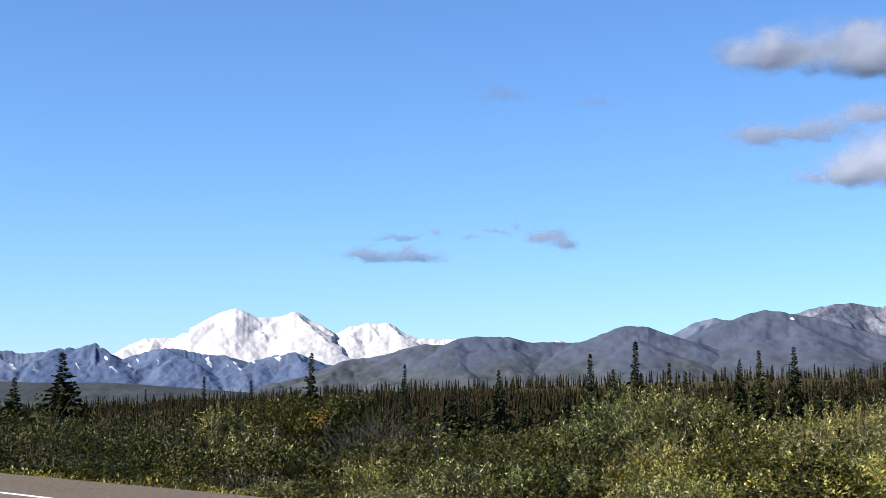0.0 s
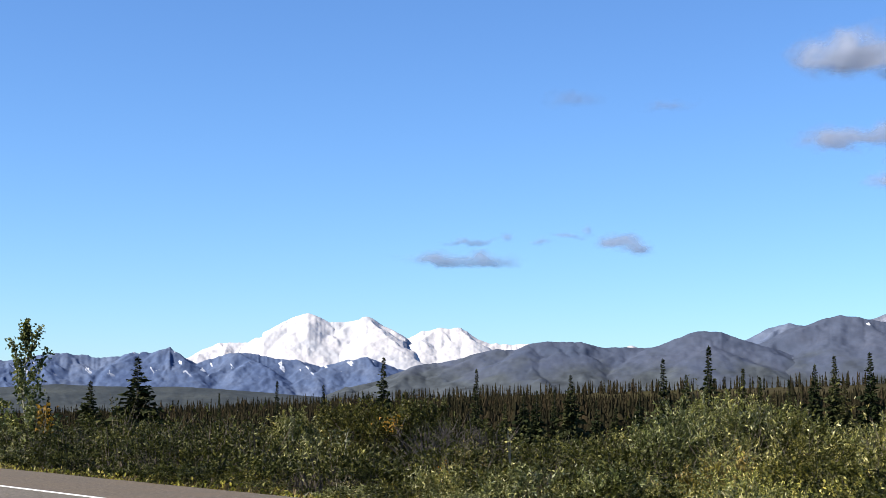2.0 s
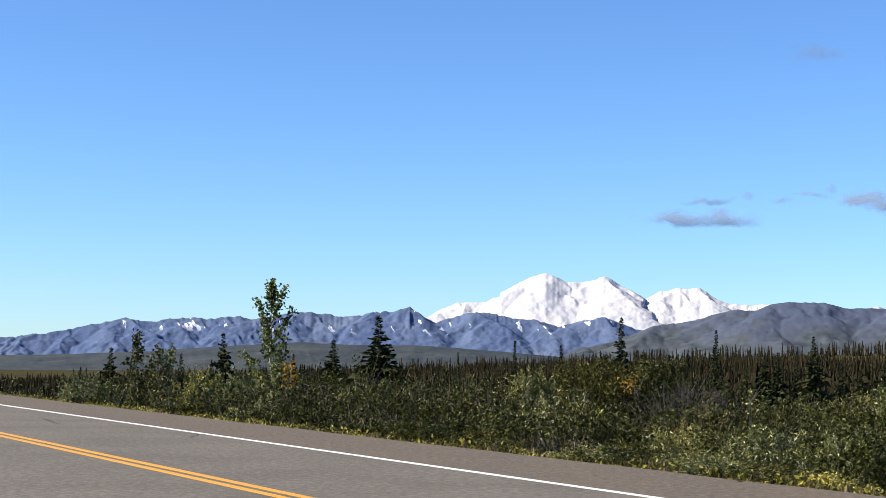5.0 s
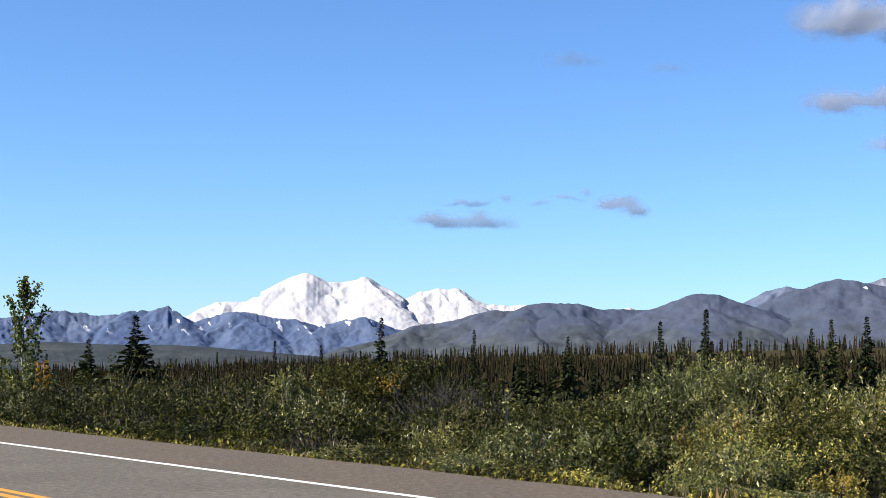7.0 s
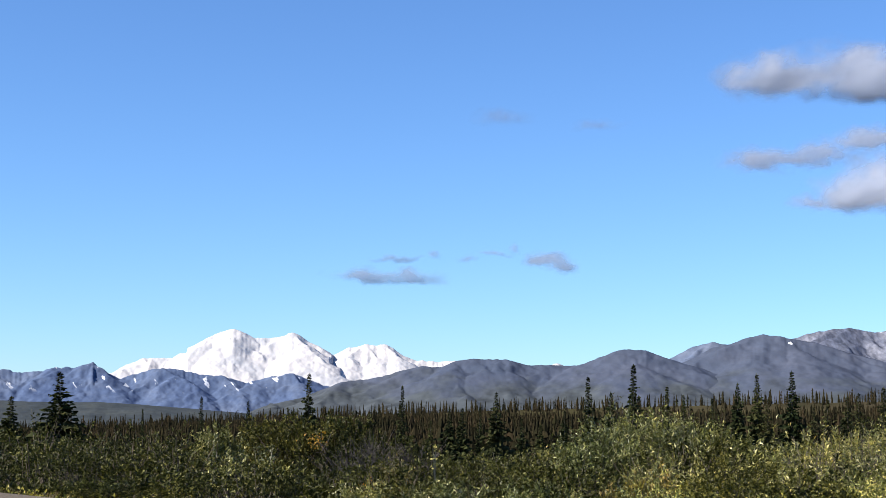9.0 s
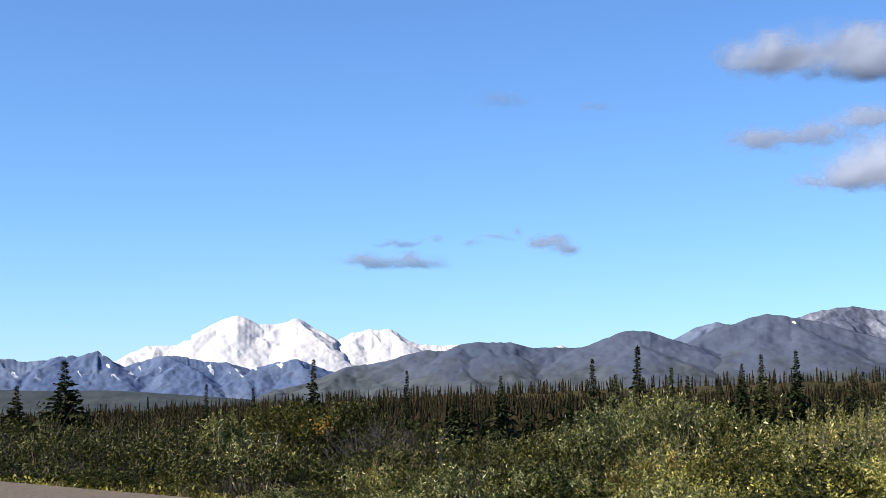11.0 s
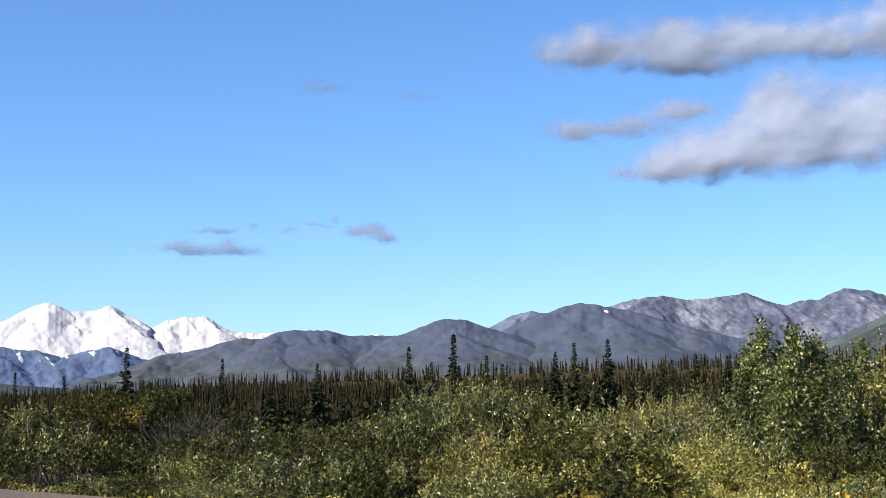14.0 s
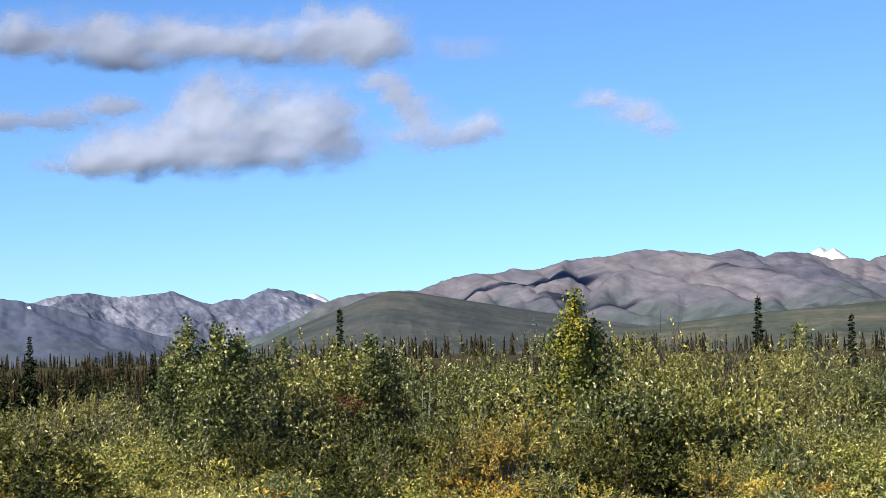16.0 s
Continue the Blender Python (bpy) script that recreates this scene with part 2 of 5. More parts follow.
M_SNOW = snow_mat()
# blue in this rock colour is distance haze painted in
M_BLUE_HAZE = rock_mat("blue_haze_rock", (0.049, 0.072, 0.138), (0.064, 0.090, 0.158), (0.094, 0.118, 0.178), 0.008, snow=(60, 115, 0.64, 0.652), crisp=0.5, grain=(1.0, 0.5, 1.0))
# grey rock pushed towards violet-blue to stand for haze in the air
M_GREY_HAZE = rock_mat("grey_haze_rock", (0.043, 0.055, 0.084), (0.054, 0.065, 0.096), (0.068, 0.077, 0.108), 0.006, green=((0.050, 0.058, 0.066), 0.0, 130.0), crisp=0.45, grain=(1.0, 0.5, 1.0), relief=1.5, spot=(3695 * math.sin(radians(19.95)), 1.45 + 3695 * math.tan(radians(2.84)), 4.5))
# paler and bluer rock colour, imitating haze on the range behind
M_HAZY = rock_mat("pale_haze_rock", (0.060, 0.080, 0.132), (0.080, 0.100, 0.150), (0.11, 0.128, 0.172), 0.010, crisp=0.5, grain=(1.0, 0.5, 1.0))
# pale scree on grey rock, with a blue haze tint painted over both
M_SCREE_HAZE = rock_mat("scree_haze_rock", (0.052, 0.062, 0.092), (0.072, 0.080, 0.112), (0.175, 0.18, 0.215), 0.010, snow=(200, 260, 0.67, 0.69), crisp=1.4)
# heath colours shifted blue for haze; the dark stop also mimics shaded patches
M_HEATH_HAZE = rock_mat("heath_haze_slope", (0.044, 0.048, 0.070), (0.082, 0.079, 0.096), (0.126, 0.114, 0.122), 0.006, green=((0.053, 0.066, 0.068), 60.0, 215.0), crisp=0.8)
M_TUNDRA = rock_mat("green_tundra", (0.034, 0.042, 0.033), (0.054, 0.060, 0.044), (0.10, 0.086, 0.062), 0.014, crisp=0.7)
# hill green darkened in its colour in place of a cloud shadow
M_HILL_SHADED = rock_mat("green_hill_shaded", (0.027, 0.032, 0.032), (0.043, 0.048, 0.045), (0.068, 0.066, 0.056), 0.012, crisp=0.6)
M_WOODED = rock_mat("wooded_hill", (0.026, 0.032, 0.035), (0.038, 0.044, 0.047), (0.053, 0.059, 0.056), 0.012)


def cloud_mat():
    k = Mat("cloud_vapour", 1.0, 0.0)
    att = k.node("ShaderNodeAttribute")
    att.attribute_name = "vapour"
    puff = k.noise(0.012, 6.0, None, 0.6)
    body = k.maths("MULTIPLY", att.outputs["Fac"], k.maths("ADD", k.maths("MULTIPLY", puff, 1.3), 0.35))
    soft = k.node("ShaderNodeMapRange")
    soft.interpolation_type = "SMOOTHSTEP"
    soft.inputs["From Min"].default_value, soft.inputs["From Max"].default_value = 0.0, 1.0
    k.link(body, soft.inputs["Value"])
    k.colour((0.385, 0.425, 0.53))
    tr = k.node("ShaderNodeBsdfTranslucent", Color=(0.385, 0.425, 0.53, 1))
    ms = k.node("ShaderNodeMixShader", Fac=0.4)
    k.link(k.bsdf.outputs[0], ms.inputs[1])
    k.link(tr.outputs[0], ms.inputs[2])
    clear = k.node("ShaderNodeBsdfTransparent")
    whole = k.node("ShaderNodeMixShader")
    k.link(soft.outputs[0], whole.inputs[0])
    k.link(clear.outputs[0], whole.inputs[1])
    k.link(ms.outputs[0], whole.inputs[2])
    k.link(whole.outputs[0], k.out.inputs["Surface"])
    return k.m


M_CLOUD = cloud_mat()


# ---- building helpers ----
def mesh_from(name, verts, faces, mats, index=None, smooth=False, density=None):
    """A mesh from arrays: verts (n, 3); faces (m, 3) or (m, 4), or a list of such arrays."""
    groups = faces if isinstance(faces, list) else [faces]
    groups = [np.asarray(g, dtype=np.int32) for g in groups if len(g)]
    me = bpy.data.meshes.new(name)
    verts = np.asarray(verts, dtype=np.float32)
    me.vertices.add(len(verts))
    me.vertices.foreach_set("co", verts.ravel())
    sizes = np.concatenate([np.full(len(g), g.shape[1], dtype=np.int32) for g in groups])
    loops = np.concatenate([g.ravel() for g in groups])
    me.loops.add(len(loops))
    me.loops.foreach_set("vertex_index", loops)
    me.polygons.add(len(sizes))
    me.polygons.foreach_set("loop_start", np.concatenate([[0], np.cumsum(sizes)[:-1]]).astype(np.int32))
    me.polygons.foreach_set("loop_total", sizes)
    for m in mats:
        me.materials.append(m)
    if index is not None:
        me.polygons.foreach_set("material_index", np.asarray(index, dtype=np.int32))
    me.polygons.foreach_set("use_smooth", np.full(len(sizes), smooth, dtype=bool))
    if density is not None:
        me.attributes.new("vapour", "FLOAT", "POINT").data.foreach_set("value", np.asarray(density, dtype=np.float32))
    me.update(calc_edges=True)
    me.validate()
    return me


def part(name, me, parent):
    ob = new(name, me)
    ob.parent = parent
    return ob


LATTICES = {}


def lattice(seed):
    if seed not in LATTICES:
        LATTICES[seed] = np.random.RandomState(seed).rand(256, 256)
    return LATTICES[seed]


def vnoise(x, y, seed=0, octaves=4, gain=0.5):
    """Smooth fractal noise in 0..1."""
    total, amp, norm = 0.0, 1.0, 0.0
    x, y = np.asarray(x, dtype=float), np.asarray(y, dtype=float)
    for o in range(octaves):
        g = lattice(seed * 17 + o)
        xi, yi = np.floor(x).astype(int), np.floor(y).astype(int)
        fx, fy = x - xi, y - yi
        fx, fy = fx * fx * (3 - 2 * fx), fy * fy * (3 - 2 * fy)
        a, b = g[xi % 256, yi % 256], g[(xi + 1) % 256, yi % 256]
        c, d = g[xi % 256, (yi + 1) % 256], g[(xi + 1) % 256, (yi + 1) % 256]
        total = total + amp * ((a * (1 - fx) + b * fx) * (1 - fy) + (c * (1 - fx) + d * fx) * fy)
        norm += amp
        amp *= gain
        x, y = x * 2.03 + 11.7, y * 2.03 + 5.3
    return total / norm


def ridged(x, y, seed=0, octaves=4):
    total, amp, norm = 0.0, 1.0, 0.0
    for o in range(octaves):
        total = total + amp * (1 - np.abs(2 * vnoise(x * 2 ** o, y * 2 ** o, seed + 31 * o, 2) - 1))
        norm += amp
        amp *= 0.5
    return total / norm


# ---- ground ----
ROAD_AZ = -31.7
RN = np.array([math.cos(radians(ROAD_AZ)), -math.sin(radians(ROAD_AZ))])  # across the road
RD = np.array([math.sin(radians(ROAD_AZ)), math.cos(radians(ROAD_AZ))])  # along it
NEAR_EDGE, CENTRE, FAR_LINE, FAR_EDGE = 0.25, 6.47, 10.16, 12.78
AZ = [-180, -60, -20, -17, -8, 0, 9, 20, 35, 50, 90, 180]
G60 = [-0.3, -2.0, -1.9, -1.8, -1.5, -1.25, -1.1, -1.0, -1.0, -1.0, -0.8, -0.3]
G150 = [-0.5, -5.5, -5.4, -5.2, -4.6, -3.6, -2.9, -2.3, -2.0, -1.9, -1.5, -0.5]
G650 = [0.0, -11.0, -11.0, -10.6, -5.0, 0.4, 5.4, 9.8, 14.0, 14.0, 8.0, 0.0]


def ground_z(x, y):
    """Height of the ground, anywhere."""
    x, y = np.asarray(x, dtype=float), np.asarray(y, dtype=float)
    r, az, u = np.hypot(x, y), np.degrees(np.arctan2(x, y)), x * RN[0] + y * RN[1]
    a, b, c = np.interp(az, AZ, G60), np.interp(az, AZ, G150), np.interp(az, AZ, G650)
    far = np.where(r < 150, a + (b - a) * np.clip((r - 60) / 90, 0, 1), b + (c - b) * np.clip((r - 150) / 500, 0, 1) ** 1.25)
    far = np.where(r > 650, c - (r - 650) * 0.006, far)
    bank = np.clip((u - FAR_EDGE) / 3.0, 0, 1)
    bank = bank * bank * (3 - 2 * bank)
    z = -0.5 + (far + 0.5) * np.clip((r - 16) / 44, 0, 1)
    z = z + (vnoise(x / 4.0, y / 4.0, 3) - 0.5) * 0.35 * bank * np.clip(r / 40, 0.3, 1.5)
    return np.where(u > FAR_EDGE, -0.07 + (z + 0.07) * bank, -0.07)


def build_ground():
    rings = np.concatenate([[0.0], np.arange(4, 60, 0.8), np.geomspace(60, 700, 70), np.geomspace(730, 4950, 24)])
    azs = np.concatenate([np.arange(-24, 56, 0.4), np.arange(56, 336, 3.0)])
    rr, aa = np.meshgrid(rings, np.radians(azs), indexing="ij")
    x, y = rr * np.sin(aa), rr * np.cos(aa)
    v = np.stack([x, y, ground_z(x, y)], -1).reshape(-1, 3)
    n, m = len(rings), len(azs)
    i, j = np.meshgrid(np.arange(n - 1), np.arange(m), indexing="ij")
    k = (j + 1) % m
    f = np.stack([i * m + j, (i + 1) * m + j, (i + 1) * m + k, i * m + k], -1).reshape(-1, 4)[:, ::-1]
    tagged(new("ground", mesh_from("ground", v, f, [M_GROUND], smooth=True)), "mossy brown-green tundra ground falling away from the road", "ground", kind="structure")


build_ground()


def strip(u0, u1, v0, v1, z, step=2.0, thick=0.05, ragged=0.0, seed=0):
    """A slab along the road: across from u0 to u1, along from v0 to v1."""
    vs = np.arange(v0, v1 + 0.01, step)
    edge = u1 + (vnoise(vs * 0.9, vs * 0 + 3, seed, 4) - 0.5) * 2 * ragged
    pts = []
    for w, zz in ((np.full_like(vs, u0), z), (edge, z), (edge + 0.02, z - thick), (np.full_like(vs, u0), z - thick)):
        pts.append(np.stack([w * RN[0] + vs * RD[0], w * RN[1] + vs * RD[1], np.full_like(vs, zz)], -1))
    v = np.stack(pts, 1).reshape(-1, 3)
    i = np.arange(len(vs) - 1)[:, None] * 4
    f = np.concatenate([i + np.array([[q, q + 4, (q + 1) % 4 + 4, (q + 1) % 4]]) for q in range(4)])
    return v, f


def build_road():
    v, f = strip(NEAR_EDGE + 2.5, FAR_LINE + 0.1, -200, 420, 0.0, 4.0)
    tagged(new("road", mesh_from("road", v, f, [M_ASPHALT])), "worn grey asphalt two-lane road with coarse aggregate", "road", kind="structure")
    for name, u0, u1, rag in (("shoulder", FAR_LINE + 0.1, FAR_EDGE, 0.07), ("shoulder", NEAR_EDGE - 3.0, NEAR_EDGE + 2.5, 0.0)):
        v, f = strip(u0, u1, -200, 420, -0.002, 0.25 if rag else 4.0, 0.06, rag, 5)
        tagged(new(name, mesh_from(name, v, f, [M_SHOULDER])), "brownish dusty paved road shoulder beside the lane", "road shoulder", kind="structure")
    for u, mat, label in ((FAR_LINE, M_WHITE, "solid white painted edge line on asphalt"), (NEAR_EDGE + 2.5, M_WHITE, "solid white painted edge line on asphalt"),
                          (CENTRE - 0.12, M_YELLOW, "solid yellow painted centre line, one of a pair"), (CENTRE + 0.12, M_YELLOW, "solid yellow painted centre line, one of a pair")):
        v, f = strip(u - 0.06, u + 0.06, -200, 420, 0.006, 0.5, 0.004, 0.006, 9)
        tagged(new("road_marking", mesh_from("road_marking", v, f, [mat])), label, "road marking", kind="structure")


build_road()


# ---- mountains ----
def ridge_net(x, y, rng, starts, foot, gap, drift, lean, branch, blunt, flank=1.0):
    """Height of a net of spurs over the plan x, y: each start (x, y, height) sends a winding spur down towards foot, with side spurs; slopes fall away from their crests."""
    z = np.full(x.shape, -1e9)

    def ridge(p, q, steep):
        a0, a1 = min(p[0], q[0]) - 2.2 * gap, max(p[0], q[0]) + 2.2 * gap
        lo, hi = np.searchsorted(x[-1], (a0, a1))
        if hi - lo < 2:
            return
        xs, ys = x[:, lo:hi], y[:, lo:hi]
        dx, dy = q[0] - p[0], q[1] - p[1]
        t = np.clip(((xs - p[0]) * dx + (ys - p[1]) * dy) / max(dx * dx + dy * dy, 1e-6), 0, 1)
        off = np.sqrt((xs - p[0] - t * dx) ** 2 + (ys - p[1] - t * dy) ** 2 + blunt ** 2) - blunt
        z[:, lo:hi] = np.maximum(z[:, lo:hi], p[2] + (q[2] - p[2]) * t - off * steep)

    for sx, sy, sz in starts:
        n = 7
        fall, way = rng.uniform(0.9, 1.5), rng.normal() * drift + lean
        at = np.array([sx, sy, sz])
        for k in range(n):
            f = (k + 1) / n
            way = 0.75 * way + 0.25 * (rng.normal() * drift + lean)
            step = (sy - foot) / n
            to = np.array([at[0] + way * step, at[1] - step, sz * (1 - f) ** fall])
            ridge(at, to, 0.62 * flank)
            for side in (-1, 1):
                if rng.uniform() < branch:
                    long = gap * rng.uniform(0.35, 0.9)
                    mid = np.array([to[0] + side * long * 0.5, to[1] - long * rng.uniform(0.2, 0.6), 0])
                    mid[2] = to[2] - long * rng.uniform(0.16, 0.3)
                    end = np.array([mid[0] + side * long * rng.uniform(0.1, 0.5), mid[1] - long * rng.uniform(0.4, 0.8), 0])
                    end[2] = mid[2] - long * rng.uniform(0.3, 0.5)
                    ridge(to, mid, 0.75 * flank)
                    ridge(mid, end, 0.85 * flank)
            at = to
    return z


def massif(name, crest, foot, top, back, foot_el, mat, label, category, spur=0.55, freq=1.0, jag=0.06, power=1.1, seed=1, step=0.06, rows=46, net=None):
    """A mountain chain: crest holds (azimuth, elevation) of its summits and saddles, set at scaled-down distances to
    fit the camera's view; slopes with spurs and gullies fall to foot and back metres. net: (spacing in degrees, wander,
    slant, side spurs, bluntness in metres, roughness, steepness) of the spurs.
    """
    ca, ce = np.array(crest).T
    azs = np.arange(ca[0] - 2.0, ca[-1] + 2.0, step)
    el = np.interp(azs, ca, ce)
    soft = np.exp(-np.linspace(-1.6, 1.6, 5) ** 2)
    el = np.convolve(np.pad(el, 2, mode="edge"), soft / soft.sum(), mode="valid")
    el = el + (ridged(azs * 1.6 * freq, azs * 0, seed, 5) - 0.5) * jag * 2.2
    ends = np.clip((azs - azs[0]) / 2.0, 0, 1) * np.clip((azs[-1] - azs) / 2.0, 0, 1)
    el = foot_el + (el - foot_el) * ends
    ss = np.concatenate([np.linspace(0, 1, rows), 1 + np.linspace(0.15, 1, 8)])
    s, a = np.meshgrid(ss, azs, indexing="ij")
    up = np.clip(s, 0, 1)
    r = np.where(s <= 1, foot + (top - foot) * s, top + (back - top) * (s - 1))
    zf = EYE.z + foot * math.tan(radians(foot_el))
    line = EYE.z + top * np.tan(np.radians(el))
    if net:
        gap, drift, lean, branch, blunt, rough, flank = net
        rng = np.random.RandomState(seed + 400)
        metre = top * math.pi / 180
        x, y = a * metre, r
        size = gap * metre
        wx = x + (vnoise(x / size * 1.3, y / size * 1.3, seed + 61, 4) - 0.5) * size * 0.55
        wy = y + (vnoise(x / size * 1.3 + 50, y / size * 1.3, seed + 62, 4) - 0.5) * size * 0.55
        wx[-1] = x[-1]
        summits = [azs[q] for q in range(6, len(azs) - 6) if el[q] == el[q - 6:q + 7].max()]
        fill = np.arange(azs[0], azs[-1], gap)
        heads = sorted(summits + list(fill + rng.uniform(-0.4, 0.4, len(fill)) * gap))
        starts = [(k * metre, float(top), float(np.interp(k, azs, line)) - zf) for k in heads]
        z = ridge_net(wx, wy, rng, starts, foot, size, drift, lean, branch, blunt, flank)
        z0 = np.broadcast_to(line - zf, s.shape)
        z = np.maximum(z, z0 - np.maximum(top - wy, 0) * 0.62)  # the crest itself
        floor = (line.max() - zf) * 0.75 * up ** 2.2
        z = np.maximum(z, np.minimum(floor, z0) * (0.55 + 0.3 * vnoise(x / size, y / size, seed + 63, 3)))
        crag = ridged(x / size * 2.4, y / size * 2.4, seed + 21, 4) - 0.62
        z = z + crag * rough * size * np.clip((1 - up) * 5, 0, 1) * np.clip(z / (0.3 * z0.max()), 0.15, 1)
        z = np.minimum(z, z0.max() * 1.7 * up ** 0.85)  # runs out at the foot
        w = np.clip((up - 0.97) / 0.03, 0, 1)
        z = zf + np.maximum(z * (1 - w) + z0 * w, 0)
    else:
        wander = (vnoise(a * 0.6 * freq, s * 1.2, seed + 77, 3) - 0.5) * 5.0 / freq + (vnoise(azs * 0 + seed, s * 1.5, seed + 78, 2) - 0.5) * 2.0
        e = np.interp(a + wander * min(1.0, spur * 1.7) * (1 - up) ** 0.8, azs, el)
        zc = EYE.z + top * np.tan(np.radians(e))
        slant = (vnoise(a * 0.3 * freq, s * 2.0, seed + 5, 3) - 0.5) * 5.0 / freq
        gully = ridged((a + slant) * 0.5 * freq, s * 1.3 + a * 0.15, seed + 9, 5)
        fine = ridged((a - slant) * 1.6 * freq, s * 6.0 + a * 0.5, seed + 21, 4)
        cut = spur * (1 - up) ** 0.75 * (0.15 + up) ** 0.3 * (1.4 * (1 - gully) + 0.6 * (1 - fine))
        z = zf + (zc - zf) * up ** power * np.clip(1 - cut, 0.05, 1)
    z = np.where(s > 1, zf + (line - zf) * np.clip(2 - s, 0, 1), z)
    x, y = r * np.sin(np.radians(a)), r * np.cos(np.radians(a))
    v = np.stack([x, y, z], -1).reshape(-1, 3)
    n, m = s.shape
    i, j = np.meshgrid(np.arange(n - 1), np.arange(m - 1), indexing="ij")
    f = np.stack([i * m + j, i * m + j + 1, (i + 1) * m + j + 1, (i + 1) * m + j], -1).reshape(-1, 4)
    tagged(new(name, mesh_from(name, v, f, [mat], smooth=True)), label, category)


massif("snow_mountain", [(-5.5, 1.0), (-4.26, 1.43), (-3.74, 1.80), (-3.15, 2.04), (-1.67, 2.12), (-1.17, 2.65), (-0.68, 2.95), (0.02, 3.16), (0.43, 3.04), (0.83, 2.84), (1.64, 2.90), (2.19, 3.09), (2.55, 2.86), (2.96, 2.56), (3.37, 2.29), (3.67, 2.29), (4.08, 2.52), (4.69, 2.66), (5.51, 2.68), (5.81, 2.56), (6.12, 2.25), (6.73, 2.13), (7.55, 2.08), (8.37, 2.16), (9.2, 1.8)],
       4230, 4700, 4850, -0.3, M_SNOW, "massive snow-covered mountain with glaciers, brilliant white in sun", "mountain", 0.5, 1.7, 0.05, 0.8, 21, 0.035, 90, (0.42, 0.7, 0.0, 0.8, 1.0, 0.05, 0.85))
massif("snow_peak", [(10.9, 1.7), (11.52, 2.03), (11.67, 2.09), (11.93, 2.0), (12.6, 1.6)], 4400, 4750, 4850, 0.0, M_SNOW, "far white snow peak showing over a ridge", "mountain", 0.4, 1.5, 0.02, 0.9, 5)
massif("snow_peak", [(20.3, 2.9), (21.05, 3.22), (21.63, 3.28), (22.22, 3.12), (22.8, 2.8)], 4400, 4750, 4850, 0.0, M_SNOW, "far white snow peak showing over a ridge", "mountain", 0.4, 1.5, 0.02, 0.9, 6)
massif("snow_peak", [(28.9, 2.9), (29.61, 3.27), (29.94, 3.36), (30.32, 3.17), (31.0, 2.7)], 4400, 4750, 4850, 0.0, M_SNOW, "far white snow peak showing over a ridge", "mountain", 0.4, 1.5, 0.02, 0.9, 7)
massif("snow_peak", [(47.0, 4.1), (47.53, 4.36), (47.83, 4.60), (48.06, 4.71), (48.31, 4.54), (48.51, 4.68), (48.79, 4.47), (49.08, 4.26), (49.6, 4.0)], 4400, 4750, 4850, 0.0, M_SNOW, "far pale rocky snow peak showing over a ridge", "mountain", 0.5, 2.5, 0.04, 0.9, 8)
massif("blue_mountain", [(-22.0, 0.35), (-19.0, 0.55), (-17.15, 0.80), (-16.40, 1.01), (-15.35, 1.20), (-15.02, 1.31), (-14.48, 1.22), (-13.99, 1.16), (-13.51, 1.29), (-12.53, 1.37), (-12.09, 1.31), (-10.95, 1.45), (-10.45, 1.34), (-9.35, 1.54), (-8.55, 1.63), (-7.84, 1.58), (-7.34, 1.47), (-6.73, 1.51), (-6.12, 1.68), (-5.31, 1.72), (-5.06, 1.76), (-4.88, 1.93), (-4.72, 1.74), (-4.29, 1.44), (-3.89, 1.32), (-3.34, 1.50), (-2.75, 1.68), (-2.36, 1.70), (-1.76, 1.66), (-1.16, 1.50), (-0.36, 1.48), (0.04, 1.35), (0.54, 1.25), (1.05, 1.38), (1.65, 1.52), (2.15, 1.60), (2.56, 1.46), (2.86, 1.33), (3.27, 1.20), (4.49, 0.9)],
       3850, 4150, 4240, -0.4, M_BLUE_HAZE, "rocky mountain range coloured blue for haze, with leftover snow patches in gullies", "mountain", 0.7, 1.9, 0.06, 0.95, 11, 0.04, 84, (0.85, 0.7, 0.1, 0.7, 2.0, 0.07, 0.82))
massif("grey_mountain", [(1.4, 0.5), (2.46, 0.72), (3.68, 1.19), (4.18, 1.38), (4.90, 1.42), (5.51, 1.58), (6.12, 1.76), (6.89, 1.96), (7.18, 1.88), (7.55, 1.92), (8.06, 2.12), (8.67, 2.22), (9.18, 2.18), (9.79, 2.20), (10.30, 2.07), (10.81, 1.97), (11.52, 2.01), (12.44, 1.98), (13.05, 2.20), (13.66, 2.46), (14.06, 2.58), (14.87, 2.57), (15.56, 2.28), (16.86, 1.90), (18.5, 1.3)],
       3200, 3600, 3750, -0.3, M_GREY_HAZE, "smooth bare grey mountain ridge coloured violet for haze", "mountain", 0.3, 1.0, 0.045, 1.0, 17, 0.04, 72, (1.6, 0.6, 0.15, 0.5, 6.0, 0.012, 0.65))
massif("pale_mountain", [(14.86, 1.9), (15.86, 2.33), (16.47, 2.68), (17.27, 2.87), (17.86, 2.74), (18.64, 2.4)], 3500, 4100, 4180, 0.0, M_HAZY, "mountain behind darker ridges, coloured pale blue-grey for haze", "mountain", 0.6, 1.5, 0.03, 1.0, 19, 0.04, 60, (0.8, 0.7, 0.0, 0.6, 4.0, 0.05, 1.0))
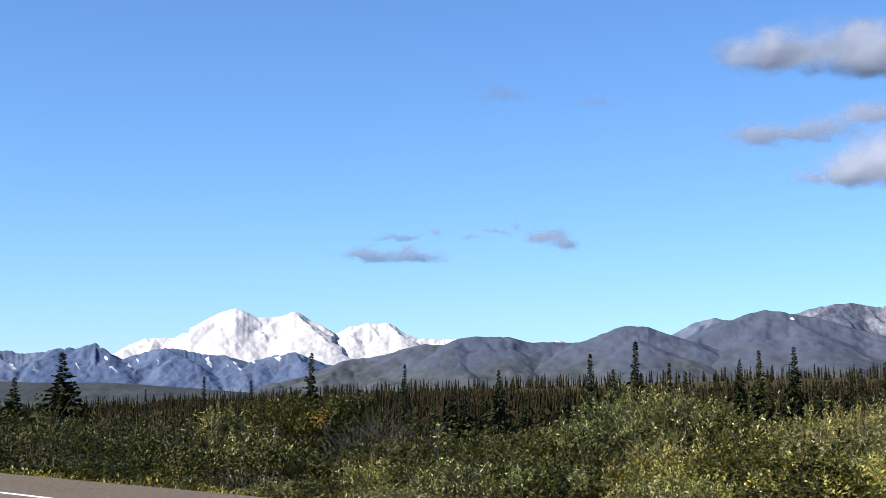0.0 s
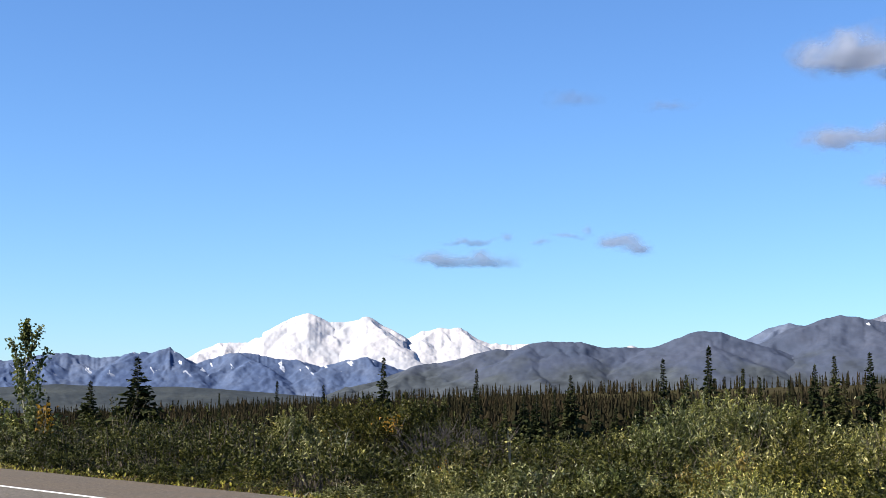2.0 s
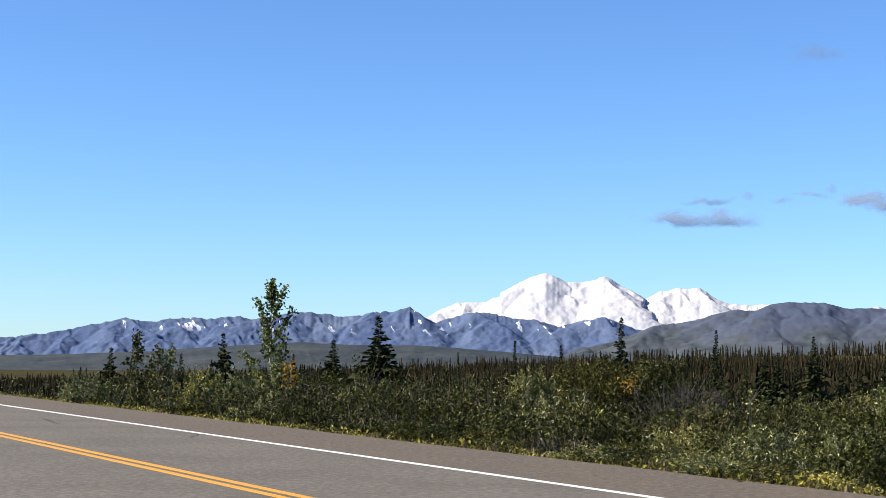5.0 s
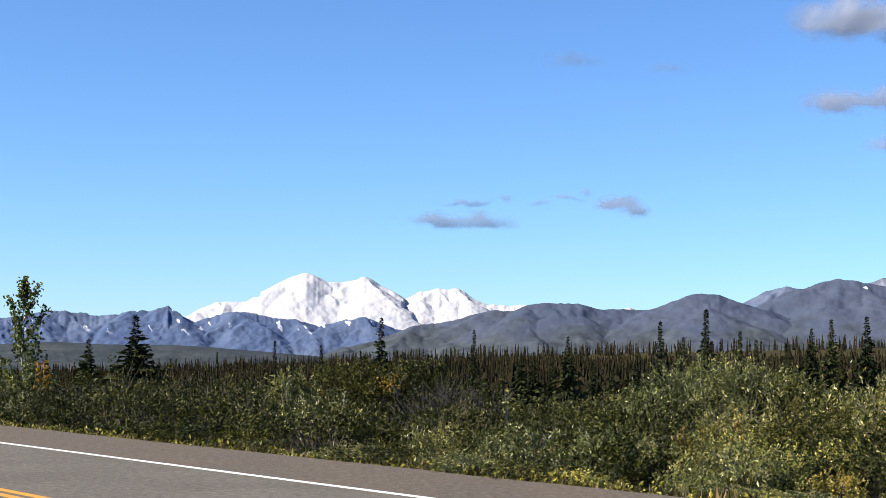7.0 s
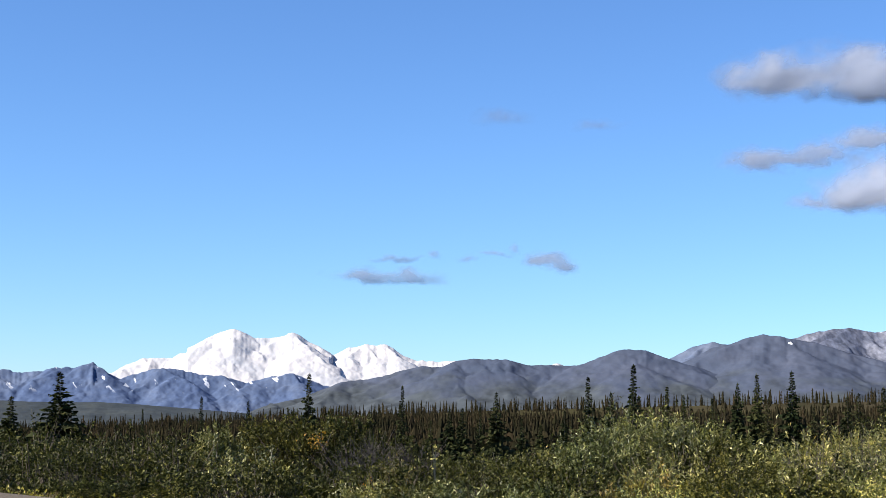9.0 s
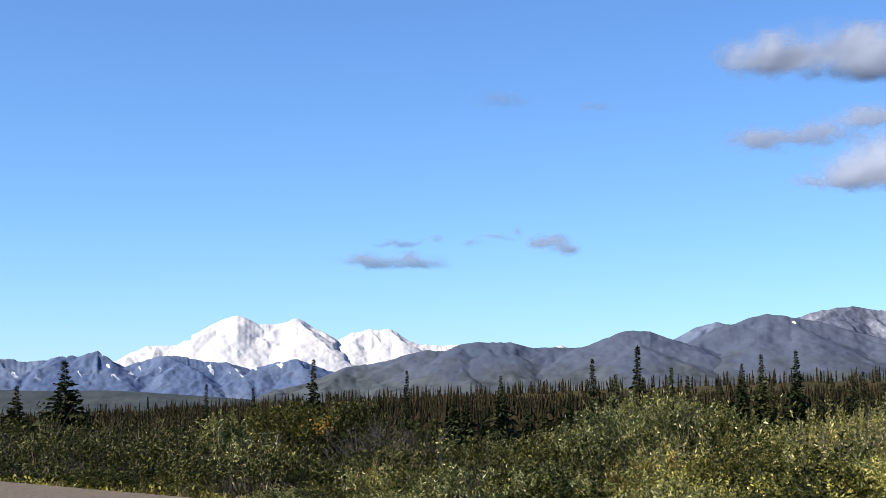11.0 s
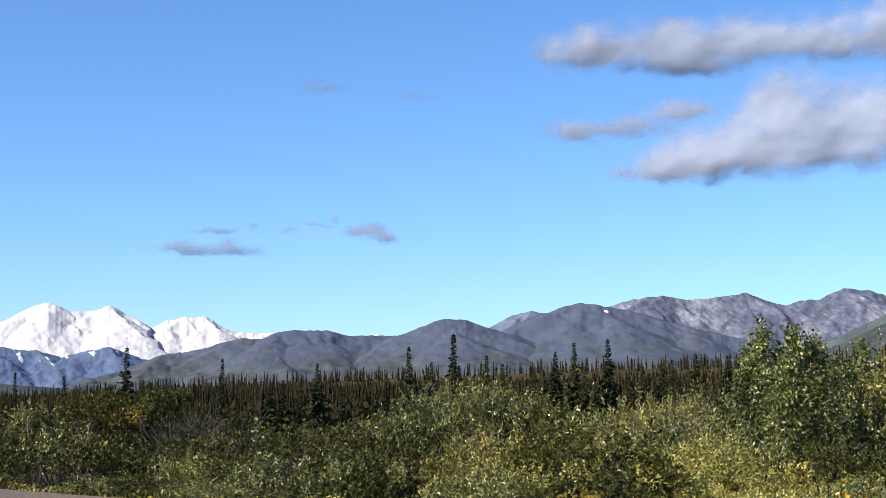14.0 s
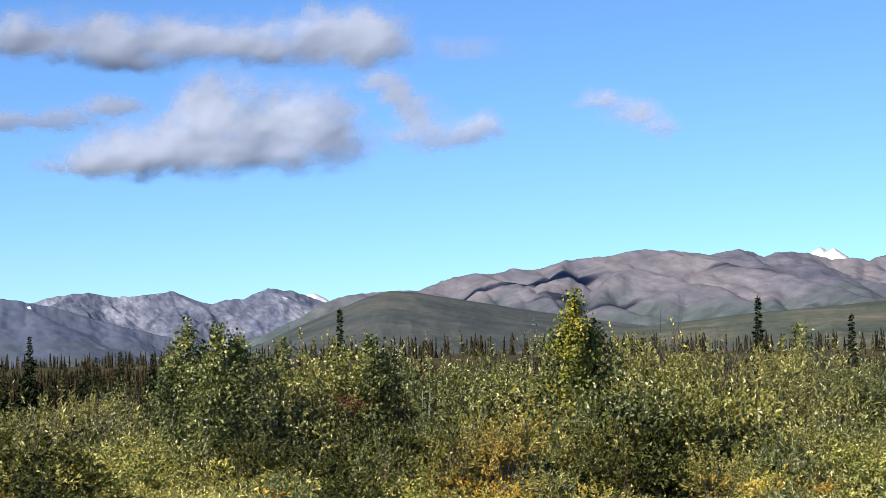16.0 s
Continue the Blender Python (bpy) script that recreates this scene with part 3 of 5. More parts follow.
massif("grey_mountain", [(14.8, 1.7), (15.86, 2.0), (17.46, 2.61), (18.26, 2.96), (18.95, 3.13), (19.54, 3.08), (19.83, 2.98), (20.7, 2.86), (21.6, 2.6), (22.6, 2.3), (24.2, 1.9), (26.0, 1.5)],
       3350, 3720, 3800, -0.3, M_GREY_HAZE, "smooth bare grey mountain coloured violet for haze, with one snow patch", "mountain", 0.3, 1.0, 0.045, 1.0, 18, 0.04, 72, (1.6, 0.6, 0.15, 0.5, 6.0, 0.012, 0.65))
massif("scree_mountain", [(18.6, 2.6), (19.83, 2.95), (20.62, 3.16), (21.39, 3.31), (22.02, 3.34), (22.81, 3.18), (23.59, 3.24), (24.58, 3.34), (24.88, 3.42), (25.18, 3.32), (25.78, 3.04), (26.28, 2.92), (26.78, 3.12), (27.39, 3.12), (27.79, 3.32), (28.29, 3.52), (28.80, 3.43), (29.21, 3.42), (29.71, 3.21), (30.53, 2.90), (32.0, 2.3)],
       3450, 3950, 4080, -0.3, M_SCREE_HAZE, "grey rocky mountain range with pale scree slopes", "mountain", 0.7, 1.3, 0.05, 1.0, 23, 0.04, 84, (1.1, 0.7, 0.2, 0.7, 5.0, 0.06, 1.0))
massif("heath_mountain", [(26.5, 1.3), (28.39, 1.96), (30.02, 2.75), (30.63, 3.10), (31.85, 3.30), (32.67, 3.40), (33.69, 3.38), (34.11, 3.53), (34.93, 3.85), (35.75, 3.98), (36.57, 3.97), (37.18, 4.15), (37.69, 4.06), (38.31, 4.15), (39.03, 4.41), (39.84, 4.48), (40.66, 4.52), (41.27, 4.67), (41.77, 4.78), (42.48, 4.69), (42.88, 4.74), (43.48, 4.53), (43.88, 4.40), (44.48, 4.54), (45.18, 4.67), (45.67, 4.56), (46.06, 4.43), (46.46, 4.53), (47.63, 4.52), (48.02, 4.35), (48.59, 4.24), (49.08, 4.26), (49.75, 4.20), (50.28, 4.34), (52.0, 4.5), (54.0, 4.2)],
       2250, 3300, 3450, 0.2, M_HEATH_HAZE, "rounded brown and purple heath mountain with green lower slopes", "mountain", 0.5, 1.0, 0.075, 0.9, 29, 0.05, 90, (1.9, 0.5, 0.35, 0.6, 13.0, 0.035, 1.0))
massif("green_hill", [(28.2, 1.6), (29.0, 2.0), (30.8, 2.76), (31.85, 3.20), (32.67, 3.40), (33.7, 3.34), (35.2, 3.08), (37.2, 2.75), (40.0, 2.3), (43.0, 1.9), (46.0, 1.6)], 1500, 2500, 2700, 0.3, M_HILL_SHADED, "smooth grey-green rounded hill below the heath, darkened for cloud shade", "hill", 0.22, 0.6, 0.012, 0.9, 33)
massif("tundra_slope", [(36.5, 1.2), (38.98, 1.70), (40.61, 1.92), (43.02, 2.15), (45.42, 2.41), (46.99, 2.52), (48.93, 2.68), (50.23, 2.77), (53.0, 2.9)], 1000, 1900, 2000, 0.3, M_TUNDRA, "long green and tan tundra slope", "hill", 0.3, 0.8, 0.02, 1.0, 37)
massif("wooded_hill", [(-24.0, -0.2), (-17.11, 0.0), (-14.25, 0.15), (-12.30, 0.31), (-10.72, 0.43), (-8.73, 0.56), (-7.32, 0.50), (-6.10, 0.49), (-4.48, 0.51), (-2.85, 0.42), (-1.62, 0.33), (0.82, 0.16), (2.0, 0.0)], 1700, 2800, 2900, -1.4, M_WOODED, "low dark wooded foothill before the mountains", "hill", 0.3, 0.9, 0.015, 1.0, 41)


# ---- clouds ----
def cloud(blobs, label, thick=1.0, wisp=0.5, dist=4300.0, seed=1):
    """A cloud from puffs (azimuth, elevation, half width, half height in degrees): a lumpy body that thins towards its rim."""
    b = np.array(blobs)
    step = 0.06 if np.ptp(b[:, 0]) < 4 else 0.1
    a0, a1 = (b[:, 0] - b[:, 2] * 1.7).min(), (b[:, 0] + b[:, 2] * 1.7).max()
    e0, e1 = (b[:, 1] - b[:, 3] * 1.8).min(), (b[:, 1] + b[:, 3] * 1.8).max()
    a, e = np.meshgrid(np.arange(a0, a1, step), np.arange(e0, e1, step), indexing="ij")
    warp = 0.30
    wa = a + (vnoise(a * 1.6, e * 2.2, seed, 4) - 0.5) * warp * 2.2
    we = e + (vnoise(a * 1.6 + 40, e * 2.2, seed + 3, 4) - 0.5) * warp * 1.4
    field, body = np.zeros_like(a), np.zeros_like(a)
    for ba, be, bw, bh in blobs:
        lift = np.where(we < be, 1.35, 0.9)  # flatter below than above
        body = body + np.exp(-(((a - ba) / bw) ** 2 + ((e - be) / bh) ** 2) * 0.8)
        field = field + np.exp(6 * (1 - np.sqrt(((wa - ba) / bw) ** 2 + ((we - be) / bh * lift) ** 2) * 0.62))
    field = np.log(np.maximum(field, 1e-6)) / 6
    bh_mean = float(b[:, 3].mean())
    lumps = vnoise(a * 1.3, e * 2.0, seed + 7, 5, 0.5)
    field = np.where(field > 0, field + (lumps - 0.5) * wisp * 1.1 * np.clip(field * 4 + 0.3, 0, 1), field)
    depth = (np.tanh(body / 1.6) * 46.0 + (vnoise(a * 0.7, e * 1.0, seed + 11, 3, 0.4) - 0.5) * 15.0) * thick * np.clip(bh_mean, 0.35, 1.0) * dist / 4300
    dens = np.clip(field * 1.3, 0, 1) ** 1.3 * min(1.0, thick * 1.1)
    keep = field > 0.0
    m = a.shape[1]
    i, j = np.meshgrid(np.arange(a.shape[0] - 1), np.arange(m - 1), indexing="ij")
    ok = keep[:-1, :-1] | keep[1:, :-1] | keep[:-1, 1:] | keep[1:, 1:]
    i, j = i[ok], j[ok]
    f = np.stack([i * m + j, (i + 1) * m + j, (i + 1) * m + j + 1, i * m + j + 1], -1)
    sheets = []
    for r in (dist - depth, dist + depth * 0.3 + 1.0):
        ar, er = np.radians(a), np.radians(e)
        sheets.append(np.stack([r * np.sin(ar) * np.cos(er), r * np.cos(ar) * np.cos(er), r * np.sin(er) + EYE.z], -1).reshape(-1, 3))
    used = np.unique(f)
    back = np.full(a.size, -1)
    back[used] = np.arange(len(used))
    f = back[f]
    v = np.concatenate([s[used] for s in sheets])
    d = np.concatenate([dens.ravel()[used], dens.ravel()[used] * 0.6])
    tagged(new("cloud", mesh_from("cloud", v, np.concatenate([f, f[:, ::-1] + len(used)]), [M_CLOUD], smooth=True, density=d)), label, "cloud")


cloud([(19.5, 12.15, 1.5, 0.75), (21.8, 12.25, 1.6, 0.8), (24.5, 12.2, 2.0, 0.85), (27.5, 12.15, 2.2, 0.75), (30.3, 12.3, 2.0, 0.95), (32.0, 12.3, 1.3, 1.0), (23.0, 11.6, 1.2, 0.5)], "long grey-white flat-based cloud bank in blue sky", 1.0, 0.45, 2820, 3)
cloud([(24.5, 8.4, 2.2, 1.0), (26.3, 9.6, 1.4, 1.35), (28.8, 9.2, 2.0, 1.3), (30.3, 8.9, 1.4, 1.1), (22.6, 7.9, 1.5, 0.55), (27.2, 8.4, 3.2, 0.85)], "large billowing grey-white cumulus cloud with a dark base", 1.0, 0.4, 2450, 5)
cloud([(19.4, 9.3, 1.4, 0.42), (21.3, 9.4, 1.3, 0.45), (22.6, 9.9, 1.0, 0.4)], "ragged grey cloud shred", 0.6, 0.6, 2750, 7)
cloud([(20.7, 7.75, 0.7, 0.28), (21.8, 7.7, 0.6, 0.25)], "small grey cloud wisp", 0.45, 0.7, 4380, 8)
cloud([(5.5, 5.12, 1.7, 0.27), (4.6, 5.1, 0.9, 0.2), (6.4, 5.12, 0.9, 0.2)], "flat mauve-grey cloud streak above the mountains", 0.5, 0.35, 4400, 9)
cloud([(5.8, 5.8, 0.75, 0.13)], "thin mauve-grey cloud streak", 0.4, 0.35, 4400, 10)
cloud([(11.3, 5.75, 0.65, 0.3), (11.9, 5.5, 0.5, 0.25)], "small mauve-grey cloud puff", 0.55, 0.45, 4400, 11)
cloud([(9.4, 6.0, 0.5, 0.1), (10.15, 6.2, 0.2, 0.2), (8.5, 5.8, 0.4, 0.15), (7.3, 5.92, 0.3, 0.18)], "faint broken cloud wisps", 0.35, 0.5, 4400, 12)
cloud([(9.7, 10.87, 1.0, 0.3)], "faint pale cloud wisp high in the sky", 0.35, 0.5, 4400, 13)
cloud([(13.1, 10.6, 0.9, 0.22)], "faint pale cloud wisp high in the sky", 0.3, 0.5, 4400, 14)
cloud([(35.5, 12.1, 1.5, 0.45)], "faint grey cloud veil", 0.35, 0.5, 4400, 15)
cloud([(32.2, 11.0, 0.7, 0.5), (32.9, 10.4, 0.7, 0.55), (33.6, 9.8, 0.7, 0.55), (34.2, 9.2, 0.9, 0.5), (34.6, 8.7, 1.0, 0.45), (35.6, 9.1, 1.0, 0.4), (36.3, 9.35, 0.7, 0.35), (33.3, 8.95, 0.8, 0.35)], "ragged mauve cloud shreds trailing from a bank", 0.6, 0.7, 2720, 16)
cloud([(40.4, 10.1, 0.9, 0.4), (41.6, 9.6, 1.0, 0.45), (42.6, 9.1, 0.8, 0.35)], "drifting mauve-grey cloud patch", 0.65, 0.5, 2850, 17)


# ---- plants ----
def leaf_quads(base, way, length, width, rng, face=None):
    """One folded rhombic leaf at each base, growing along way, its upper side towards face."""
    n = len(base)
    way = way / np.maximum(np.linalg.norm(way, axis=1, keepdims=True), 1e-6)
    side = np.cross(way, rng.normal(size=(n, 3)) if face is None else face)
    side /= np.maximum(np.linalg.norm(side, axis=1, keepdims=True), 1e-6)
    up = np.cross(side, way)
    ln, wd = length[:, None], width[:, None]
    mid = base + way * ln * 0.45
    v = np.stack([base, mid + side * wd * 0.5 + up * wd * 0.18, base + way * ln - up * ln * 0.12, mid - side * wd * 0.5 + up * wd * 0.18], 1)
    return v.reshape(-1, 3), np.arange(n * 4).reshape(-1, 4)


def tube(points, radii, sides=3):
    """A tapered tube along points."""
    p = np.asarray(points)
    t = np.gradient(p, axis=0)
    t /= np.maximum(np.linalg.norm(t, axis=1, keepdims=True), 1e-6)
    ref = np.where(np.abs(t[:, 2:3]) > 0.9, np.array([[1.0, 0, 0]]), np.array([[0, 0, 1.0]]))
    a = np.cross(t, ref)
    a /= np.maximum(np.linalg.norm(a, axis=1, keepdims=True), 1e-6)
    b = np.cross(t, a)
    ang = np.linspace(0, 2 * np.pi, sides, endpoint=False)
    v = p[:, None] + np.asarray(radii)[:, None, None] * (a[:, None] * np.cos(ang)[None, :, None] + b[:, None] * np.sin(ang)[None, :, None])
    n = len(p)
    i, j = np.meshgrid(np.arange(n - 1), np.arange(sides), indexing="ij")
    k = (j + 1) % sides
    f = np.stack([i * sides + j, i * sides + k, (i + 1) * sides + k, (i + 1) * sides + j], -1).reshape(-1, 4)
    return v.reshape(-1, 3), f


def join(pieces):
    vs, fs, n = [], [], 0
    for v, f in pieces:
        vs.append(v)
        fs.append(f + n)
        n += len(v)
    return np.concatenate(vs), np.concatenate(fs)


def shrub_arrays(seed, height, radius, leaves, length, width, lumps=6, upright=0.6, low=0.42, inner=22):
    """Stems and leaves of a many-stemmed shrub with rounded masses of leaves: two pairs of vertices and quads."""
    rng = np.random.RandomState(seed)
    wood, shoot_wood, base, way, face, grown = [], [], [], [], [], []
    per = max(1, int(leaves * 0.84) // lumps)
    for k in range(lumps):
        ang, lean = k * 2.4 + rng.uniform(-0.5, 0.5), (0.15 if k == 0 else rng.uniform(0.35, 0.95))
        size = radius * rng.uniform(0.25, 0.40)
        top = height * (rng.uniform(0.72, 0.95) if k < 2 else rng.uniform(low, 0.88))
        mid = np.array([math.cos(ang) * radius * lean, math.sin(ang) * radius * lean, top - size * 0.8])
        t = np.linspace(0, 1, 4)[:, None]
        curve = (1 - t) ** 2 * np.array([mid[0] * 0.1, mid[1] * 0.1, -0.05]) + 2 * t * (1 - t) * mid * np.array([0.3, 0.3, 0.6]) + t * t * (mid + np.array([0, 0, size * 0.5]))
        wood.append(tube(curve, np.linspace(0.011, 0.003, 4) * (0.6 + height * 0.4)))
        sprigs = max(3, per // 15)  # leafy twig ends over the mass
        out = rng.normal(size=(sprigs, 3))
        out[:, 2] = np.abs(out[:, 2]) * 0.9 - 0.25
        out /= np.linalg.norm(out, axis=1, keepdims=True)
        stretch = np.array([1.0, 1.0, 1.0 + 0.35 * upright])
        root = mid + out * stretch * size * rng.uniform(0.74, 1.08, sprigs)[:, None]
        grow = out * 0.5 + rng.normal(size=(sprigs, 3)) * 0.3 + np.array([0, 0, 0.35 + upright * 0.5])
        grow /= np.linalg.norm(grow, axis=1, keepdims=True)
        turn = out * 0.9 + rng.normal(size=(sprigs, 3)) * 0.4 + np.array([0, 0, 0.35])
        pick = np.arange(per) % sprigs
        reach = 0.10 + 0.03 * height
        at = rng.uniform(-0.6, 1.0, per)[:, None]
        base.append(mid + rng.normal(size=(inner, 3)) * size * np.array([0.3, 0.3, 0.32]))
        way.append(rng.normal(size=(inner, 3)))
        face.append(rng.normal(size=(inner, 3)) + np.array([0, 0, 0.4]))
        grown += [np.full(inner, 1.15), np.ones(per)]
        base.append(root[pick] + grow[pick] * reach * at + rng.normal(size=(per, 3)) * 0.018)
        way.append(grow[pick] * 0.6 + rng.normal(size=(per, 3)) * 0.55)
        face.append(turn[pick] + rng.normal(size=(per, 3)) * 0.3)
    shoots = max(3, int(lumps * 1.2))
    few = max(2, int(leaves * 0.16) // shoots)
    for k in range(shoots):
        ang, lean = rng.uniform(0, 2 * np.pi), rng.uniform(0.0, 0.8)
        root = np.array([math.cos(ang) * radius * lean, math.sin(ang) * radius * lean, height * (0.75 - 0.3 * lean)])
        d = np.array([math.cos(ang) * 0.35, math.sin(ang) * 0.35, 1.0]) + rng.normal(size=3) * 0.15
        span = height * rng.uniform(0.2, 0.34)
        shoot_wood.append(tube(np.array([root - d * span * 0.4, root + d * span]), [0.004, 0.0015]))
        at = rng.uniform(0.0, 1.0, few)[:, None]
        base.append(root + d * span * at)
        way.append(d * 0.8 + rng.normal(size=(few, 3)) * 0.6)
        face.append(rng.normal(size=(few, 3)) + np.array([0, 0, 0.6]))
    grown += [np.ones(few)] * shoots
    base, way, face = np.concatenate(base), np.concatenate(way), np.concatenate(face)
    size = rng.uniform(0.65, 1.25, len(base)) * np.concatenate(grown)
    v, f = leaf_quads(base, way, size * length, size * width, rng, face)
    return (wood, join(shoot_wood)), (v, f, np.repeat(base, 4, axis=0))


KINDS = {
    "willow": (M_WILLOW, "grey-green willow shrub with narrow leaves", 1.15, 0.66, 0.076, 0.027, 0.85),
    "dwarf_birch": (M_BIRCH, "olive and yellow dwarf birch shrub in autumn colour", 0.9, 0.62, 0.056, 0.027, 0.6),
    "alder": (M_ALDER, "dark green alder shrub with dense foliage", 1.3, 0.78, 0.070, 0.040, 0.5),
}
SHAPES = {}
BIG = 1.7  # tall growth against low
for kind, (mat, text, hgt, rad, ll, lw, upr) in KINDS.items():
    for lod, count, grow, stems in ((0, 1800, 1.0, 13), (1, 500, 1.25, 9), (2, 80, 2.2, 4)):
        SHAPES[kind, lod] = [shrub_arrays(100 * lod + 7 * v + len(kind), hgt, rad, count, ll * grow, lw * grow, stems, upr, 0.62 if lod else 0.42, (24, 12, 6)[lod]) for v in range(4 if lod else 6)]
    SHAPES[kind, "tall"] = [shrub_arrays(900 + 7 * v + len(kind), hgt * BIG, rad * 1.5, 3100, ll * 1.05, lw * 1.05, 22, upr, 0.36, 24) for v in range(5)]

# elevation that the shrub tops reach, by azimuth
TOP_AZ = [-24, -17, -11, -7, -3, 0, 3, 6, 9, 11, 13, 14, 16, 17, 18.5, 21.6, 24, 27, 30, 35, 38, 42, 45, 50, 56]
TOP_EL = [-0.85, -0.85, -0.65, -0.75, -0.8, -0.85, -1.5, -1.65, -1.6, -1.2, -0.8, 0.0, 0.0, -0.5, -1.15, -0.8, -0.5, 0.0, 0.35, 0.45, 0.5, 0.7, 0.45, 0.45, 0.45]


def shrub_places():
    """Places of all shrubs: azimuth, distance, height."""
    rng = np.random.RandomState(12)
    out, r = [], 13.4
    while r < 125:
        gap = np.interp(r, [13, 26, 40, 60, 125], [0.8, 1.05, 1.4, 2.5, 6.0])
        n = int(radians(78) * r / gap)
        az = -23.5 + (np.arange(n) + rng.uniform(0, 1, n)) * 78 / n
        rr = r + rng.uniform(-0.5, 0.5, n) * gap
        x, y = rr * np.sin(np.radians(az)), rr * np.cos(np.radians(az))
        u = x * RN[0] + y * RN[1]
        top40 = EYE.z + 40 * np.tan(np.radians(np.interp(az, TOP_AZ, TOP_EL)))
        s = np.clip((rr - 15) / 23, 0, 1)
        s = s * s * (3 - 2 * s)
        top = 0.15 + (top40 - 0.15) * s
        top = np.where(rr > 44, EYE.z + rr * np.tan(np.radians(np.clip(np.interp(az, TOP_AZ, TOP_EL), -1.1, 0.2) - 0.12)), top)
        g = ground_z(x, y)
        h = (top - g) * (0.2 + 1.5 * vnoise(x / 2.6, y / 2.6, 8, 3)) * rng.uniform(0.7, 1.15, n)
        h = h * np.clip(0.35 + (u - FAR_EDGE - 0.3) / 3.0, 0.35, 1)
        ok = (u > FAR_EDGE + 0.35) & ((rr < 20) | (vnoise(x / 1.6, y / 1.6, 91, 2) > 0.41))
        for k in np.nonzero(ok)[0]:
            out.append((az[k], rr[k], x[k], y[k], g[k], max(0.35, h[k]), u[k], rng.uniform()))
        r += gap * 0.95
    return out


def shrub_meshes(kind, wood, leaf, mat=None):
    """The meshes of one shrub: each stem by itself, and the foliage with its fine shoots."""
    stems, (sv, sf) = wood
    leafy = mesh_from(kind + "_foliage", np.concatenate([leaf[0], sv]), np.concatenate([leaf[1], sf + len(leaf[0])]), [mat or KINDS[kind][0], M_TWIG], np.concatenate([np.zeros(len(leaf[1])), np.ones(len(sf))]))
    return [mesh_from(kind + "_stem", v, f, [M_TWIG]) for v, f in stems], leafy


def plant_shrubs():
    rng = np.random.RandomState(4)
    rows = shrub_places()
    rows.sort(key=lambda q: q[1])
    bases = {}
    for kind in KINDS:
        for size in (0, "tall"):
            bases[kind, size] = [shrub_meshes(kind, wood, leaf) for wood, leaf in SHAPES[kind, size]]
    things, joined = 0, {}
    for az, r, x, y, g, h, u, dice in rows:
        patch = float(vnoise(x / 5.0, y / 5.0, 21, 3))
        low = np.interp(r, [14, 22, 34], [0.75, 0.6, 0.4]) * np.interp(az, [0, 12, 26], [0.38, 0.58, 1.0])
        dark = patch + 0.3 * (dice - 0.5) > np.interp(az, [2, 12, 24], [0.34, 0.48, 0.58]) and r > np.interp(az, [3, 6, 14, 20], [20, 36, 36, 22])
        dark = dark or (r > 16 and dice > np.interp(az, [0, 14, 26], [0.62, 0.66, 0.92])) or (0.5 < az < 10 and r > 25 and dice > 0.15)
        grove = (39.8 < az < 44.2 and 22 < r < 34) or (29.5 < az < 33 and 25 < r < 36)
        kind = "dwarf_birch" if not grove and patch * 0.45 + dice * 0.55 < low * 0.85 else ("alder" if dark or (grove and dice > 0.25) else "willow")
        hgt, rad = KINDS[kind][2], KINDS[kind][3]
        scale = h / hgt
        wide = min(1.6, max(scale, 0.74)) * rng.uniform(0.95, 1.25)
        turn = rng.uniform(0, 2 * np.pi)
        if things < 240 and (az > 3 or r < 30):
            things += 1
            ob = tagged(new(kind + "_shrub"), KINDS[kind][1], "shrub", group="roadside shrubs")
            size = "tall" if scale > 1.25 else 0
            if size:
                scale, wide = scale / BIG, min(1.15, scale / BIG) * rng.uniform(0.95, 1.2)
            ob.matrix_basis = Matrix.LocRotScale((x, y, g - 0.03), Euler((0, 0, turn)), (wide, wide, scale))
            stems, leafy = bases[kind, size][rng.randint(len(bases[kind, size]))]
            for stem in stems:
                part("stem", stem, ob)
            part("foliage", leafy, ob)
            continue
        lod = 1 if r < 58 else 2
        wood, leaf = SHAPES[kind, lod][rng.randint(4)]
        wood = join(wood[0] + [wood[1]])
        c, s = math.cos(turn) * wide, math.sin(turn) * wide
        m = np.array([[c, s, 0], [-s, c, 0], [0, 0, scale]])
        put = np.array([x, y, g - 0.03])
        store = joined.setdefault(kind, ([], []))
        store[0].append((wood[0] @ m + put, wood[1]))
        spin = m / np.array([wide, wide, scale])[:, None]
        store[1].append((leaf[2] @ m + (leaf[0] - leaf[2]) @ spin + put, leaf[1]))
    for kind, (woods, leaves) in joined.items():
        wv, wf = join(woods)
        lv, lf = join(leaves)
        me = mesh_from(kind + "_thicket", np.concatenate([lv, wv]), np.concatenate([lf, wf + len(lv)]), [KINDS[kind][0], M_TWIG],
                       np.concatenate([np.zeros(len(lf)), np.ones(len(wf))]))
        tagged(new(kind + "_thicket", me), KINDS[kind][1].replace(" shrub", " thicket") + " covering the roadside", "shrubs", kind="stuff")


plant_shrubs()


